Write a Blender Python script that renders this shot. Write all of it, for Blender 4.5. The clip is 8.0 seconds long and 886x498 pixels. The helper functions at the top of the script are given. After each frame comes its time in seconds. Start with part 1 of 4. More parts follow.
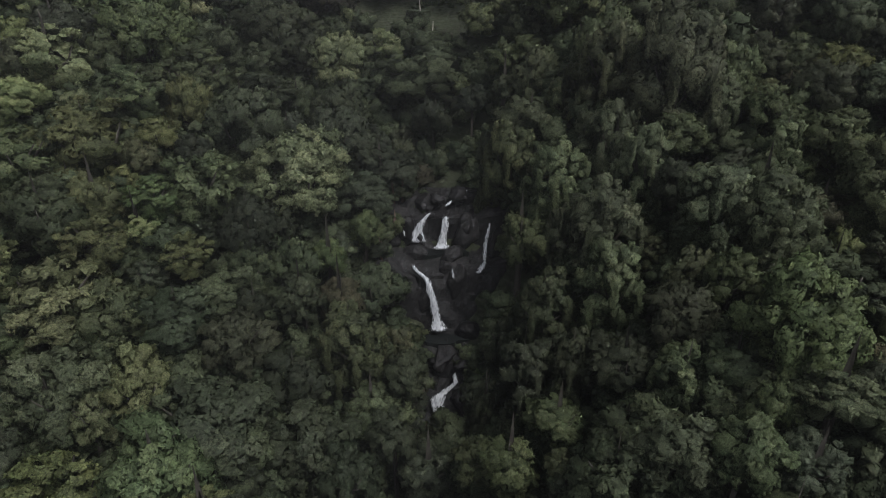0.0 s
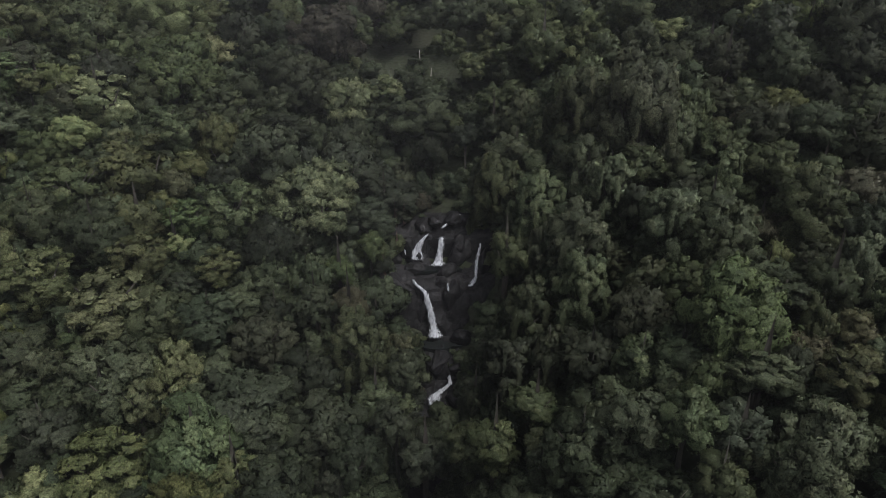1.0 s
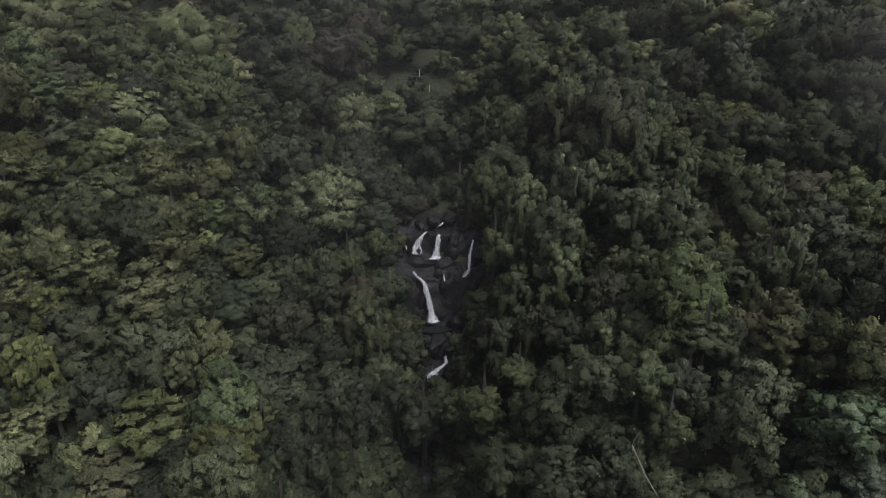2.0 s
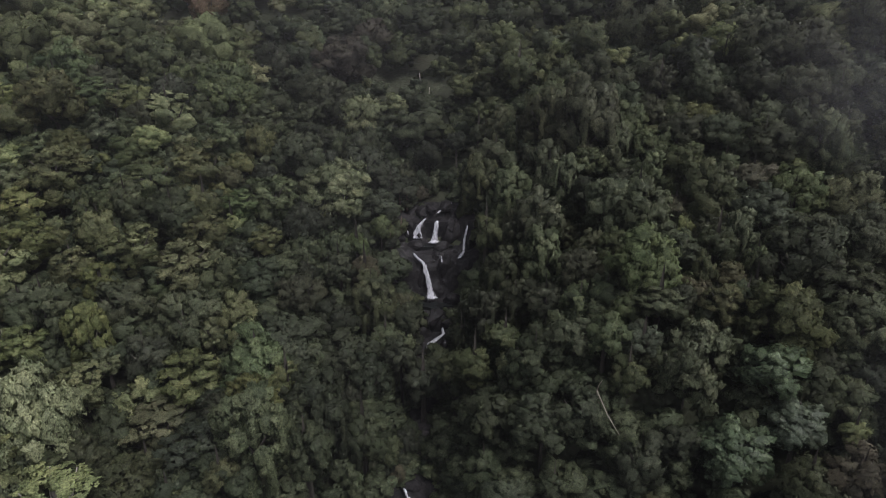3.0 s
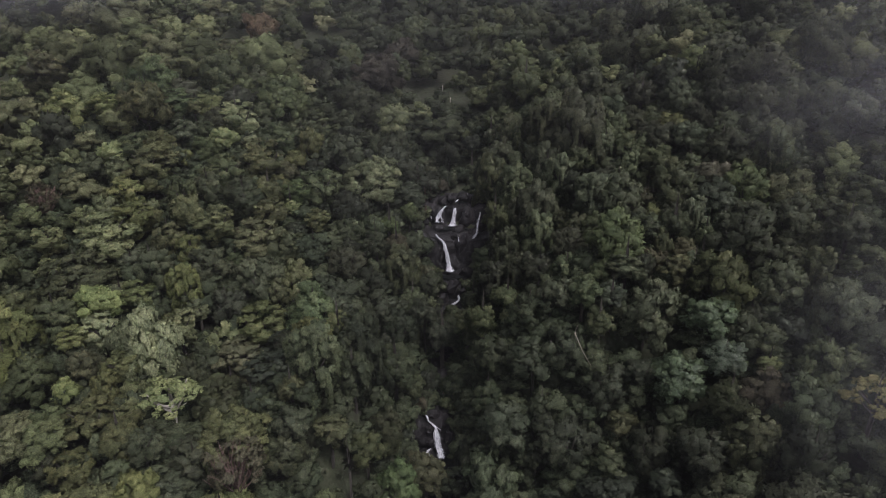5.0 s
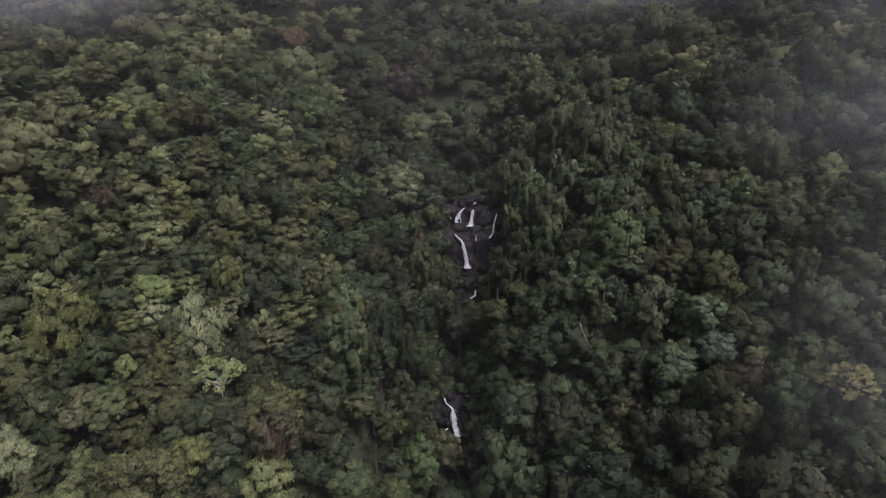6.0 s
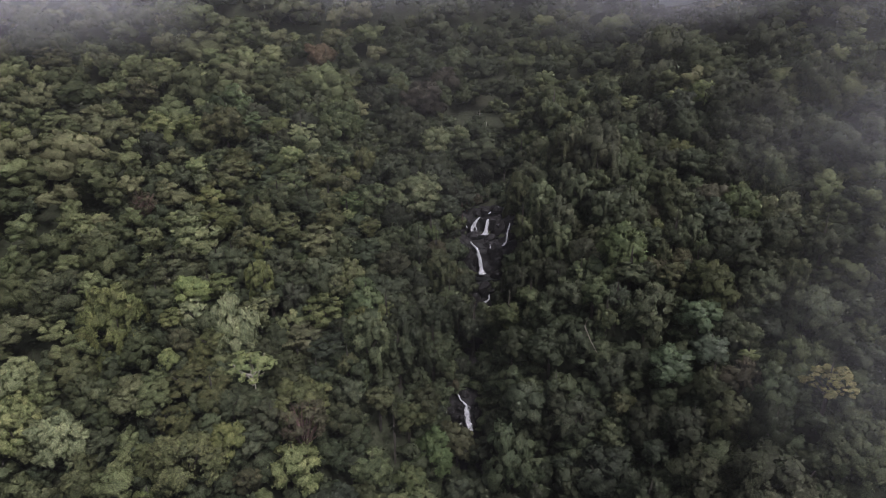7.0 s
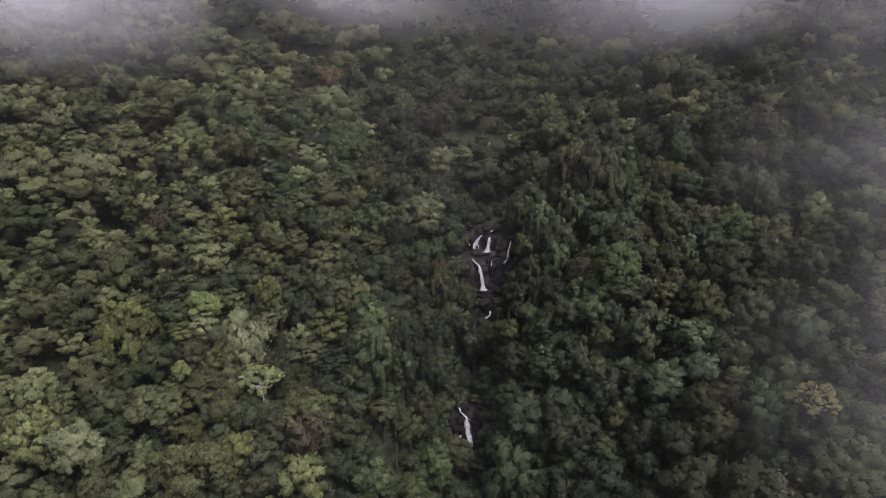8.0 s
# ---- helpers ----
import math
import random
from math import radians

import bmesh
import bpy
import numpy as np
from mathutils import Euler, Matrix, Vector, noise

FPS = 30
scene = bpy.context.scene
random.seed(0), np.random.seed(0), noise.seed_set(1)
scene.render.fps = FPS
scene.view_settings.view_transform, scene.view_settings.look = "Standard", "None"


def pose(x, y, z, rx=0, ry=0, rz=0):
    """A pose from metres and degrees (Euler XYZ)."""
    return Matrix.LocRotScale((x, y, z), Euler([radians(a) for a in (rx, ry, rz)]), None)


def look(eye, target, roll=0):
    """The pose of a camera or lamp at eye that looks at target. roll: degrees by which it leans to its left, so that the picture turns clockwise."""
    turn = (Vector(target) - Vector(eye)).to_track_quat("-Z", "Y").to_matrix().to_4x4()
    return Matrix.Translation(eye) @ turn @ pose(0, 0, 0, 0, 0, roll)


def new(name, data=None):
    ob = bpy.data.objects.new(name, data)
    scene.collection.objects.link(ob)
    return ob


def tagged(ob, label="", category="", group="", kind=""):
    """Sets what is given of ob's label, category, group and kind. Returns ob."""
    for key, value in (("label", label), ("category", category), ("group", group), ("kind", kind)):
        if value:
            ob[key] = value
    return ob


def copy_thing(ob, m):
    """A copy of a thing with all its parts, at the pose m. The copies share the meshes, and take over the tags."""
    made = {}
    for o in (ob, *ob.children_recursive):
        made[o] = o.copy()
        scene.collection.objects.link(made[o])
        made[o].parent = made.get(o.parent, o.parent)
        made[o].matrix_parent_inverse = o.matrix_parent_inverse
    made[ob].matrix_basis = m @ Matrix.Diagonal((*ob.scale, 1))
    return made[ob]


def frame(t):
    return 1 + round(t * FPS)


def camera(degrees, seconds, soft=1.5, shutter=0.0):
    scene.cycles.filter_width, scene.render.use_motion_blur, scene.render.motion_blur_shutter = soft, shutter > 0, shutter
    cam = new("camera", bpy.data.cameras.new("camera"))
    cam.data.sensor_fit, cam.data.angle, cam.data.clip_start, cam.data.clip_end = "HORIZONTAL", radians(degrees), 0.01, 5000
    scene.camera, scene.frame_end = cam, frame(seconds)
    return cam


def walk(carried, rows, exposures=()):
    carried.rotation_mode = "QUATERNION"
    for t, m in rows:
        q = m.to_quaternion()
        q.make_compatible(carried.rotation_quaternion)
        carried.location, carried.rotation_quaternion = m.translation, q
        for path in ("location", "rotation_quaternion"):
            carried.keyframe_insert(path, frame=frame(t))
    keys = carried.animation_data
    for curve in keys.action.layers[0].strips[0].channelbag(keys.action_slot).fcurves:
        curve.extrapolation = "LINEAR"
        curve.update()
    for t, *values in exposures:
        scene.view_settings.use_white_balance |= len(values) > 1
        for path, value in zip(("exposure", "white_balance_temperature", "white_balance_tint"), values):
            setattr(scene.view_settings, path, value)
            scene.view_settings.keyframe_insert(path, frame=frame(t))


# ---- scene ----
cam = camera(66.1, 8.0, soft=0.5)
PATH = [
    (0, (0.000, 0.000, 60.000), (0.000, 17.527, 50.366), 0.14),
    (0.5, (0.271, -4.790, 60.912), (0.259, 13.073, 51.916), 0.21),
    (1, (0.579, -9.686, 61.949), (0.543, 8.400, 53.411), 0.08),
    (1.5, (0.897, -14.733, 62.982), (0.841, 3.480, 54.718), -0.04),
    (2.8, (1.737, -28.827, 66.123), (1.618, -10.564, 57.970), -0.07),
    (3, (1.869, -31.137, 66.532), (1.740, -12.875, 58.379), -0.08),
    (3.5, (2.120, -36.808, 67.547), (1.940, -18.526, 59.439), -0.10),
    (4, (2.313, -42.345, 68.771), (2.032, -24.056, 60.681), -0.04),
    (4.5, (2.498, -47.654, 70.046), (2.026, -29.352, 61.997), -0.03),
    (5.8, (3.014, -60.163, 74.295), (1.848, -41.875, 66.282), -0.13),
    (6, (3.133, -62.078, 74.778), (1.856, -43.765, 66.841), -0.08),
    (6.5, (3.444, -66.475, 76.401), (1.883, -48.154, 68.532), 0.00),
    (7, (3.865, -69.797, 78.066), (2.080, -51.447, 70.315), 0.00),
    (7.5, (4.522, -71.976, 79.566), (2.583, -53.582, 71.957), 0.04),
    (8, (5.256, -73.591, 80.719), (3.230, -55.125, 73.309), 0.10),
]
walk(cam, [(t, look(eye, target, roll)) for t, eye, target, roll in PATH],
     exposures=[(0, 0.32, 6050, 12), (1.5, 0.41, 6040, 16.5), (3.5, 0.5, 6040, 22.5), (6.5, 0.65, 6040, 24.5), (8, 0.69, 6120, 24)])

# ---- light ----
world = bpy.data.worlds.new("overcast_sky")
scene.world = world
world.use_nodes = True
wn = world.node_tree
sky = wn.nodes.new("ShaderNodeTexSky")
sky.sky_type, sky.sun_disc = "NISHITA", False
sky.sun_elevation, sky.sun_rotation = radians(60), radians(132)
sky.air_density, sky.dust_density, sky.ozone_density = 1.0, 6.0, 1.0
cloud = wn.nodes.new("ShaderNodeHueSaturation")
cloud.inputs["Saturation"].default_value = 0.25
wn.links.new(sky.outputs["Color"], cloud.inputs["Color"])
wn.links.new(cloud.outputs["Color"], wn.nodes["Background"].inputs["Color"])
wn.nodes["Background"].inputs["Strength"].default_value = 0.07

sun = new("sun", bpy.data.lights.new("sun", "SUN"))
sun.data.energy, sun.data.angle, sun.data.color = 1.5, radians(20), (1.0, 0.97, 0.9)
sun.matrix_world = look((50, -45, 115), (0, 0, 0))


# ---- materials ----
def material(name):
    m = bpy.data.materials.new(name)
    m.use_nodes = True
    tree = m.node_tree
    return m, tree.nodes, tree.links, tree.nodes["Principled BSDF"]


def math_node(nodes, links, op, a, b):
    n = nodes.new("ShaderNodeMath")
    n.operation = op
    for socket, value in zip(n.inputs, (a, b)):
        if isinstance(value, (int, float)):
            socket.default_value = value
        else:
            links.new(value, socket)
    return n.outputs[0]


def noise_node(nodes, links, scale, detail=4, coords="Object", stretch=None):
    tc = nodes.new("ShaderNodeTexCoord")
    n = nodes.new("ShaderNodeTexNoise")
    n.inputs["Scale"].default_value, n.inputs["Detail"].default_value = scale, detail
    source = tc.outputs[coords]
    if stretch:
        mapping = nodes.new("ShaderNodeMapping")
        mapping.inputs["Scale"].default_value = stretch
        links.new(source, mapping.inputs["Vector"])
        source = mapping.outputs["Vector"]
    links.new(source, n.inputs["Vector"])
    return n.outputs["Fac"]


def ramp_node(nodes, links, fac, stops):
    r = nodes.new("ShaderNodeValToRGB")
    while len(r.color_ramp.elements) < len(stops):
        r.color_ramp.elements.new(0.5)
    for el, (p, c) in zip(r.color_ramp.elements, stops):
        el.position, el.color = p, (*c, 1)
    links.new(fac, r.inputs["Fac"])
    return r.outputs["Color"]


def leaf_material(name, rough, spec, spread, glow_through=0.18, patch_scale=2.2, leaflets=36.0, gaps=0.68):
    """Foliage: the tree's own tint, varied tree by tree, clump by clump and leaflet by leaflet, with gaps between leaflets."""
    m, nodes, links, bsdf = material(name)
    info, geo, clump = nodes.new("ShaderNodeObjectInfo"), nodes.new("ShaderNodeNewGeometry"), nodes.new("ShaderNodeAttribute")
    clump.attribute_name = "clump"

    def varied(value, span):
        """A value from 0 to 1 as a factor round 1."""
        return math_node(nodes, links, "ADD", math_node(nodes, links, "MULTIPLY", value, span), 1 - span / 2)

    hue = nodes.new("ShaderNodeHueSaturation")
    links.new(info.outputs["Color"], hue.inputs["Color"])
    turn = math_node(nodes, links, "ADD", math_node(nodes, links, "MULTIPLY", info.outputs["Random"], 0.03), 0.482)
    links.new(math_node(nodes, links, "ADD", turn, math_node(nodes, links, "MULTIPLY", math_node(nodes, links, "SUBTRACT", clump.outputs["Fac"], 0.5), -0.03)), hue.inputs["Hue"])
    strength = math_node(nodes, links, "FRACT", math_node(nodes, links, "MULTIPLY", info.outputs["Random"], 7.31), 0.0)
    links.new(math_node(nodes, links, "MULTIPLY", varied(strength, 0.3), 1.0), hue.inputs["Saturation"])
    leaf = math_node(nodes, links, "MULTIPLY", varied(geo.outputs["Random Per Island"], spread), varied(clump.outputs["Fac"], 0.45))
    area = math_node(nodes, links, "MULTIPLY", varied(noise_node(nodes, links, patch_scale, 3), 0.9), varied(info.outputs["Random"], 0.6))
    coords, cells, one = nodes.new("ShaderNodeTexCoord"), nodes.new("ShaderNodeTexVoronoi"), nodes.new("ShaderNodeSeparateColor")
    cells.inputs["Scale"].default_value = leaflets
    links.new(coords.outputs["Object"], cells.inputs["Vector"])
    links.new(cells.outputs["Color"], one.inputs["Color"])
    leaf = math_node(nodes, links, "MULTIPLY", leaf, varied(one.outputs[0], 1.0))
    bump = nodes.new("ShaderNodeBump")
    bump.inputs["Strength"].default_value, bump.inputs["Distance"].default_value = 0.5, 0.04
    bump.invert = True
    links.new(cells.outputs["Distance"], bump.inputs["Height"])
    links.new(bump.outputs[0], bsdf.inputs["Normal"])
    links.new(math_node(nodes, links, "MULTIPLY", leaf, area), hue.inputs["Value"])
    links.new(hue.outputs["Color"], bsdf.inputs["Base Color"])
    bsdf.inputs["Roughness"].default_value = rough
    bsdf.inputs["Specular IOR Level"].default_value = spec
    through_leaf = nodes.new("ShaderNodeBsdfTranslucent")
    links.new(hue.outputs["Color"], through_leaf.inputs["Color"])
    mix = nodes.new("ShaderNodeMixShader")
    mix.inputs[0].default_value = glow_through
    links.new(bsdf.outputs[0], mix.inputs[1])
    links.new(through_leaf.outputs[0], mix.inputs[2])
    clear, holes = nodes.new("ShaderNodeBsdfTransparent"), nodes.new("ShaderNodeMixShader")
    links.new(math_node(nodes, links, "GREATER_THAN", cells.outputs["Distance"], gaps), holes.inputs[0])
    links.new(mix.outputs[0], holes.inputs[1])
    links.new(clear.outputs[0], holes.inputs[2])
    links.new(holes.outputs[0], nodes["Material Output"].inputs["Surface"])
    return m


LEAF = leaf_material("leaf", 0.6, 0.15, 0.4)
LEAF_GLOSSY = leaf_material("glossy_leaf", 0.45, 0.25, 0.5, leaflets=30.0)
LEAF_FAR = leaf_material("far_leaf", 0.65, 0.12, 0.4, patch_scale=0.45, leaflets=8.0, gaps=0.7)


def bark_material(name, a, b):
    m, nodes, links, bsdf = material(name)
    fac = noise_node(nodes, links, 3.0, 6, stretch=(3, 3, 0.6))
    links.new(ramp_node(nodes, links, fac, [(0.3, a), (0.7, b)]), bsdf.inputs["Base Color"])
    bsdf.inputs["Roughness"].default_value = 0.9
    bump = nodes.new("ShaderNodeBump")
    bump.inputs["Strength"].default_value = 0.5
    links.new(fac, bump.inputs["Height"])
    links.new(bump.outputs[0], bsdf.inputs["Normal"])
    return m


BARK = bark_material("bark", (0.022, 0.019, 0.015), (0.065, 0.057, 0.045))
BARK_PALE = bark_material("pale_bark", (0.2, 0.18, 0.15), (0.45, 0.42, 0.36))
BARK_GREY = bark_material("grey_bark", (0.1, 0.09, 0.07), (0.24, 0.21, 0.17))
TWIG = bark_material("twig", (0.07, 0.05, 0.04), (0.16, 0.1, 0.08))


def rock_material():
    m, nodes, links, bsdf = material("wet_rock")
    big, fine = noise_node(nodes, links, 0.35, 6), noise_node(nodes, links, 3.0, 8)
    fac = math_node(nodes, links, "ADD", math_node(nodes, links, "MULTIPLY", big, 0.6), math_node(nodes, links, "MULTIPLY", fine, 0.4))
    links.new(ramp_node(nodes, links, fac, [(0.3, (0.006, 0.0055, 0.0055)), (0.52, (0.018, 0.017, 0.017)), (0.75, (0.05, 0.047, 0.046))]), bsdf.inputs["Base Color"])
    links.new(ramp_node(nodes, links, big, [(0.3, (0.5,) * 3), (0.7, (0.8,) * 3)]), bsdf.inputs["Roughness"])
    bsdf.inputs["Specular IOR Level"].default_value = 0.2
    bump = nodes.new("ShaderNodeBump")
    bump.inputs["Strength"].default_value, bump.inputs["Distance"].default_value = 0.7, 0.15
    links.new(fine, bump.inputs["Height"])
    links.new(bump.outputs[0], bsdf.inputs["Normal"])
    return m


def soil_material():
    m, nodes, links, bsdf = material("forest_floor")
    big, fine = noise_node(nodes, links, 0.12, 6), noise_node(nodes, links, 1.5, 8)
    fac = math_node(nodes, links, "ADD", math_node(nodes, links, "MULTIPLY", big, 0.5), math_node(nodes, links, "MULTIPLY", fine, 0.5))
    links.new(ramp_node(nodes, links, fac, [(0.3, (0.02, 0.018, 0.01)), (0.5, (0.03, 0.038, 0.016)), (0.7, (0.05, 0.05, 0.028))]), bsdf.inputs["Base Color"])
    bsdf.inputs["Roughness"].default_value = 0.95
    bump = nodes.new("ShaderNodeBump")
    bump.inputs["Strength"].default_value, bump.inputs["Distance"].default_value = 0.8, 0.4
    links.new(fine, bump.inputs["Height"])
    links.new(bump.outputs[0], bsdf.inputs["Normal"])
    return m


def water_material(name, cover):
    """White falling water: full in the middle of the fall, torn into threads at its sides."""
    m, nodes, links, bsdf = material(name)
    streak = noise_node(nodes, links, 3.6, 7, stretch=(2.6, 1.0, 0.6))
    links.new(ramp_node(nodes, links, streak, [(0.35, (0.28, 0.29, 0.3)), (0.7, (0.55, 0.56, 0.58))]), bsdf.inputs["Base Color"])
    bsdf.inputs["Roughness"].default_value = 0.5
    body = nodes.new("ShaderNodeAttribute")
    body.attribute_name = "body"
    torn = math_node(nodes, links, "ADD", math_node(nodes, links, "MULTIPLY", body.outputs["Fac"], 0.75), math_node(nodes, links, "SUBTRACT", streak, cover))
    clear, mix = nodes.new("ShaderNodeBsdfTransparent"), nodes.new("ShaderNodeMixShader")
    links.new(ramp_node(nodes, links, torn, [(0.08, (0,) * 3), (0.55, (0.95,) * 3)]), mix.inputs[0])
    links.new(clear.outputs[0], mix.inputs[1])
    links.new(bsdf.outputs[0], mix.inputs[2])
    links.new(mix.outputs[0], nodes["Material Output"].inputs["Surface"])
    return m


def pool_material():
    m, nodes, links, bsdf = material("dark_pool")
    bsdf.inputs["Base Color"].default_value = (0.012, 0.014, 0.013, 1)
    bsdf.inputs["Roughness"].default_value = 0.3
    bsdf.inputs["Specular IOR Level"].default_value = 0.25
    bump = nodes.new("ShaderNodeBump")
    bump.inputs["Strength"].default_value, bump.inputs["Distance"].default_value = 0.3, 0.05
    links.new(noise_node(nodes, links, 4.0, 4), bump.inputs["Height"])
    links.new(bump.outputs[0], bsdf.inputs["Normal"])
    return m


ROCK, SOIL, POOL = rock_material(), soil_material(), pool_material()
FOAM, VEIL = water_material("white_water", 0.6), water_material("thin_white_water", 0.78)
BROKEN = water_material("broken_white_water", 0.7)

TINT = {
    # The darkest green also holds the shade of the gully.
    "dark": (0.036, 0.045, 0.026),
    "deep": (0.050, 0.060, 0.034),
    "mid": (0.069, 0.081, 0.042),
    "olive": (0.102, 0.114, 0.051),
    "moss": (0.078, 0.092, 0.045),
    "lime": (0.078, 0.099, 0.047),
    "pale": (0.166, 0.188, 0.084),
    "teal": (0.072, 0.092, 0.053),
    "brown": (0.074, 0.071, 0.042),
    "rust": (0.106, 0.078, 0.045),
    "bright": (0.210, 0.250, 0.108),
    "yellow": (0.240, 0.235, 0.080),
}

# ---- the lie of the land ----
C = (30.02, 23.66, -2.02, 1.85, 14.71, -10.13, -0.74, -3.66, 5.12, 20.82, -17.58, -3.38, -3.58, 8.08)
KNOLLS = [(19, 31, 6.5, 8), (21, 17, -6, 7), (52, 50, -8, 9), (18, 64, 6.5, 8), (26, 82, 4, 9), (-17, 21, 5, 6), (-30, 27, -5.5, 7), (8, 34, 4, 5), (45, 6, 5, 7),
          (-18, 26, 6.8, 7), (-36, 8, 5.1, 11), (9, 36, -3.4, 5), (46, 22, -5.6, 7), (26, 77, -4.3, 7), (-50, 76, 3.7, 12), (44, 65, 2.7, 9),
          (20, 99, -2.4, 8), (-10, 58, -1.7, 4), (-58, 50, -2.3, 9), (-22, 93, 2.4, 10)]
BED = [(20, 1), (26, 2.8), (28, 3.5), (30, 6.5), (31, 7), (34, 8), (45, 10), (48, 10.5), (50, 11.5), (52, 14), (54.3, 15.5), (55, 17.8),
       (56.5, 18.2), (58.2, 19.0), (59.8, 24.4), (60.3, 24.9), (61.8, 25.2), (63.4, 25.8), (64.3, 28.6), (65, 29), (66, 29.8), (70, 31), (80, 36)]
BED_Y, BED_Z = [p[0] for p in BED], [p[1] for p in BED]


def canopy(x, y):
    """Height of the tree tops over the valley: a gully between two slopes."""
    off = x - np.interp(y, [10, 30, 60, 68, 82, 110, 140], [2, -2, 0, 0, -13, -23, -28])
    yy, s = np.clip(y, -25, 165), np.abs(off)
    e, s = np.maximum(s - 90, 0), np.minimum(s, 90)
    q, u = (np.sqrt(s * s + 16) - 4) / 40, (yy - 60) / 50
    left = q * (C[4] + C[5] * u + C[6] * u * u) + q * q * (C[7] + C[8] * u)
    right = q * (C[9] + C[10] * u + C[11] * u * u) + q * q * (C[12] + C[13] * u)
    z = C[0] + C[1] * u + C[2] * u * u + C[3] * u ** 3 + np.where(off < 0, left, right) + 0.25 * np.minimum(e, 150) + 0.4 * np.clip(y - 128, 0, 40) + 0.7 * np.clip(y - 160, 0, 160)
    for kx, ky, rise, wide in KNOLLS:
        z = z + rise * np.exp(-((x - kx) ** 2 + (y - ky) ** 2) / (2 * wide * wide))
    return z


def stream_x(y):
    return np.interp(y, [22, 29, 34, 46, 52, 60, 70], [-1.0, -2.2, -2.0, -0.5, 0.2, 0.0, 1.0])


def ground(x, y):
    """Height of the soil, with the stream's cut let into it."""
    x, y = np.asarray(x, float), np.asarray(y, float)
    z = canopy(x, y) - 8.5
    s = x - stream_x(y)
    along = np.clip((y - 16) / 8, 0, 1) * np.clip((84 - y) / 12, 0, 1)
    cut = np.exp(-(s / 5.5) ** 2) * along
    return z * (1 - cut) + (np.interp(y, BED_Y, BED_Z) - 1.2) * cut


def mesh(name, verts, faces, mat, smooth=False, normals=None, clump=None):
    me = bpy.data.meshes.new(name)
    me.from_pydata([tuple(v) for v in np.asarray(verts).tolist()], [], [tuple(f) for f in (faces.tolist() if isinstance(faces, np.ndarray) else faces)])
    me.materials.append(mat)
    if normals is not None:
        smooth = True
    if smooth:
        me.polygons.foreach_set("use_smooth", [True] * len(me.polygons))
    me.update()
    if normals is not None:
        me.normals_split_custom_set_from_vertices(np.asarray(normals, float).tolist())
    if clump is not None:
        me.attributes.new("clump", "FLOAT", "POINT").data.foreach_set("value", np.asarray(clump, np.float32))
    return me


def part(name, me, parent, label=""):
    ob = new(name, me)
    ob.parent = parent
    return tagged(ob, label)


def grid_faces(nu, nv):
    i = np.arange(nu * nv).reshape(nv, nu)
    return np.stack([i[:-1, :-1], i[:-1, 1:], i[1:, 1:], i[1:, :-1]], -1).reshape(-1, 4)


def spread(near, step, far):
    """Grid lines: even near the middle, ever wider towards the horizon."""
    out = list(np.arange(0, near + step, step))
    while out[-1] < far:
        step *= 1.35
        out.append(out[-1] + step)
    return np.array(out)


gx = spread(120, 2.0, 2500)
gx = np.concatenate([-gx[:0:-1], gx])
gy = np.concatenate([60 - spread(130, 2.0, 2500)[:0:-1], 60 + spread(140, 2.0, 2500)])
GX, GY = np.meshgrid(gx, gy)
GZ = ground(GX, GY)
tagged(new("ground", mesh("ground", np.stack([GX, GY, GZ], -1).reshape(-1, 3), grid_faces(len(gx), len(gy)), SOIL, True)),
       "dark leaf-littered forest soil of a steep valley", "ground", kind="structure")


# ---- building blocks of plants and rocks ----
def ball(level):
    bm = bmesh.new()
    bmesh.ops.create_icosphere(bm, subdivisions=level, radius=1)
    v = np.array([p.co[:] for p in bm.verts])
    f = np.array([[p.index for p in face.verts] for face in bm.faces])
    bm.free()
    return v, f


BALL_S, BALL_L = ball(1), ball(4)


def unit(v):
    return v / np.maximum(np.linalg.norm(v, axis=-1, keepdims=True), 1e-6)


def join(chunks):
    """Chunks of places, faces, normals and clump shades as one."""
    verts, faces, normals, shades, at = [], [], [], [], 0
    for v, f, n, k in chunks:
        verts.append(v)
        normals.append(n)
        shades.append(np.broadcast_to(k, len(v)))
        faces += [[i + at for i in face] for face in (f.tolist() if isinstance(f, np.ndarray) else f)]
        at += len(v)
    return np.concatenate(verts), faces, np.concatenate(normals), np.concatenate(shades)


def tube(points, radii, sides=6):
    p, r = np.array(points, float), np.array(radii, float)
    d = unit(np.gradient(p, axis=0))
    a = unit(np.cross(d, np.where(np.abs(d[:, 2:3]) > 0.9, [[1.0, 0, 0]], [[0, 0, 1.0]])))
    b = np.cross(d, a)
    turn = np.linspace(0, 2 * np.pi, sides, endpoint=False)
    ring = a[:, None] * np.cos(turn)[None, :, None] + b[:, None] * np.sin(turn)[None, :, None]
    v = (p[:, None] + ring * r[:, None, None]).reshape(-1, 3)
    f = [[i * sides + k, i * sides + (k + 1) % sides, (i + 1) * sides + (k + 1) % sides, (i + 1) * sides + k] for i in range(len(p) - 1) for k in range(sides)]
    f.append(list(range((len(p) - 1) * sides, len(p) * sides)))
    return v, f


def join_any(chunks):
    verts, faces, at = [], [], 0
    for v, f in chunks:
        verts.append(np.asarray(v))
        faces += [[i + at for i in face] for face in (f.tolist() if isinstance(f, np.ndarray) else f)]
        at += len(v)
    return np.concatenate(verts), faces


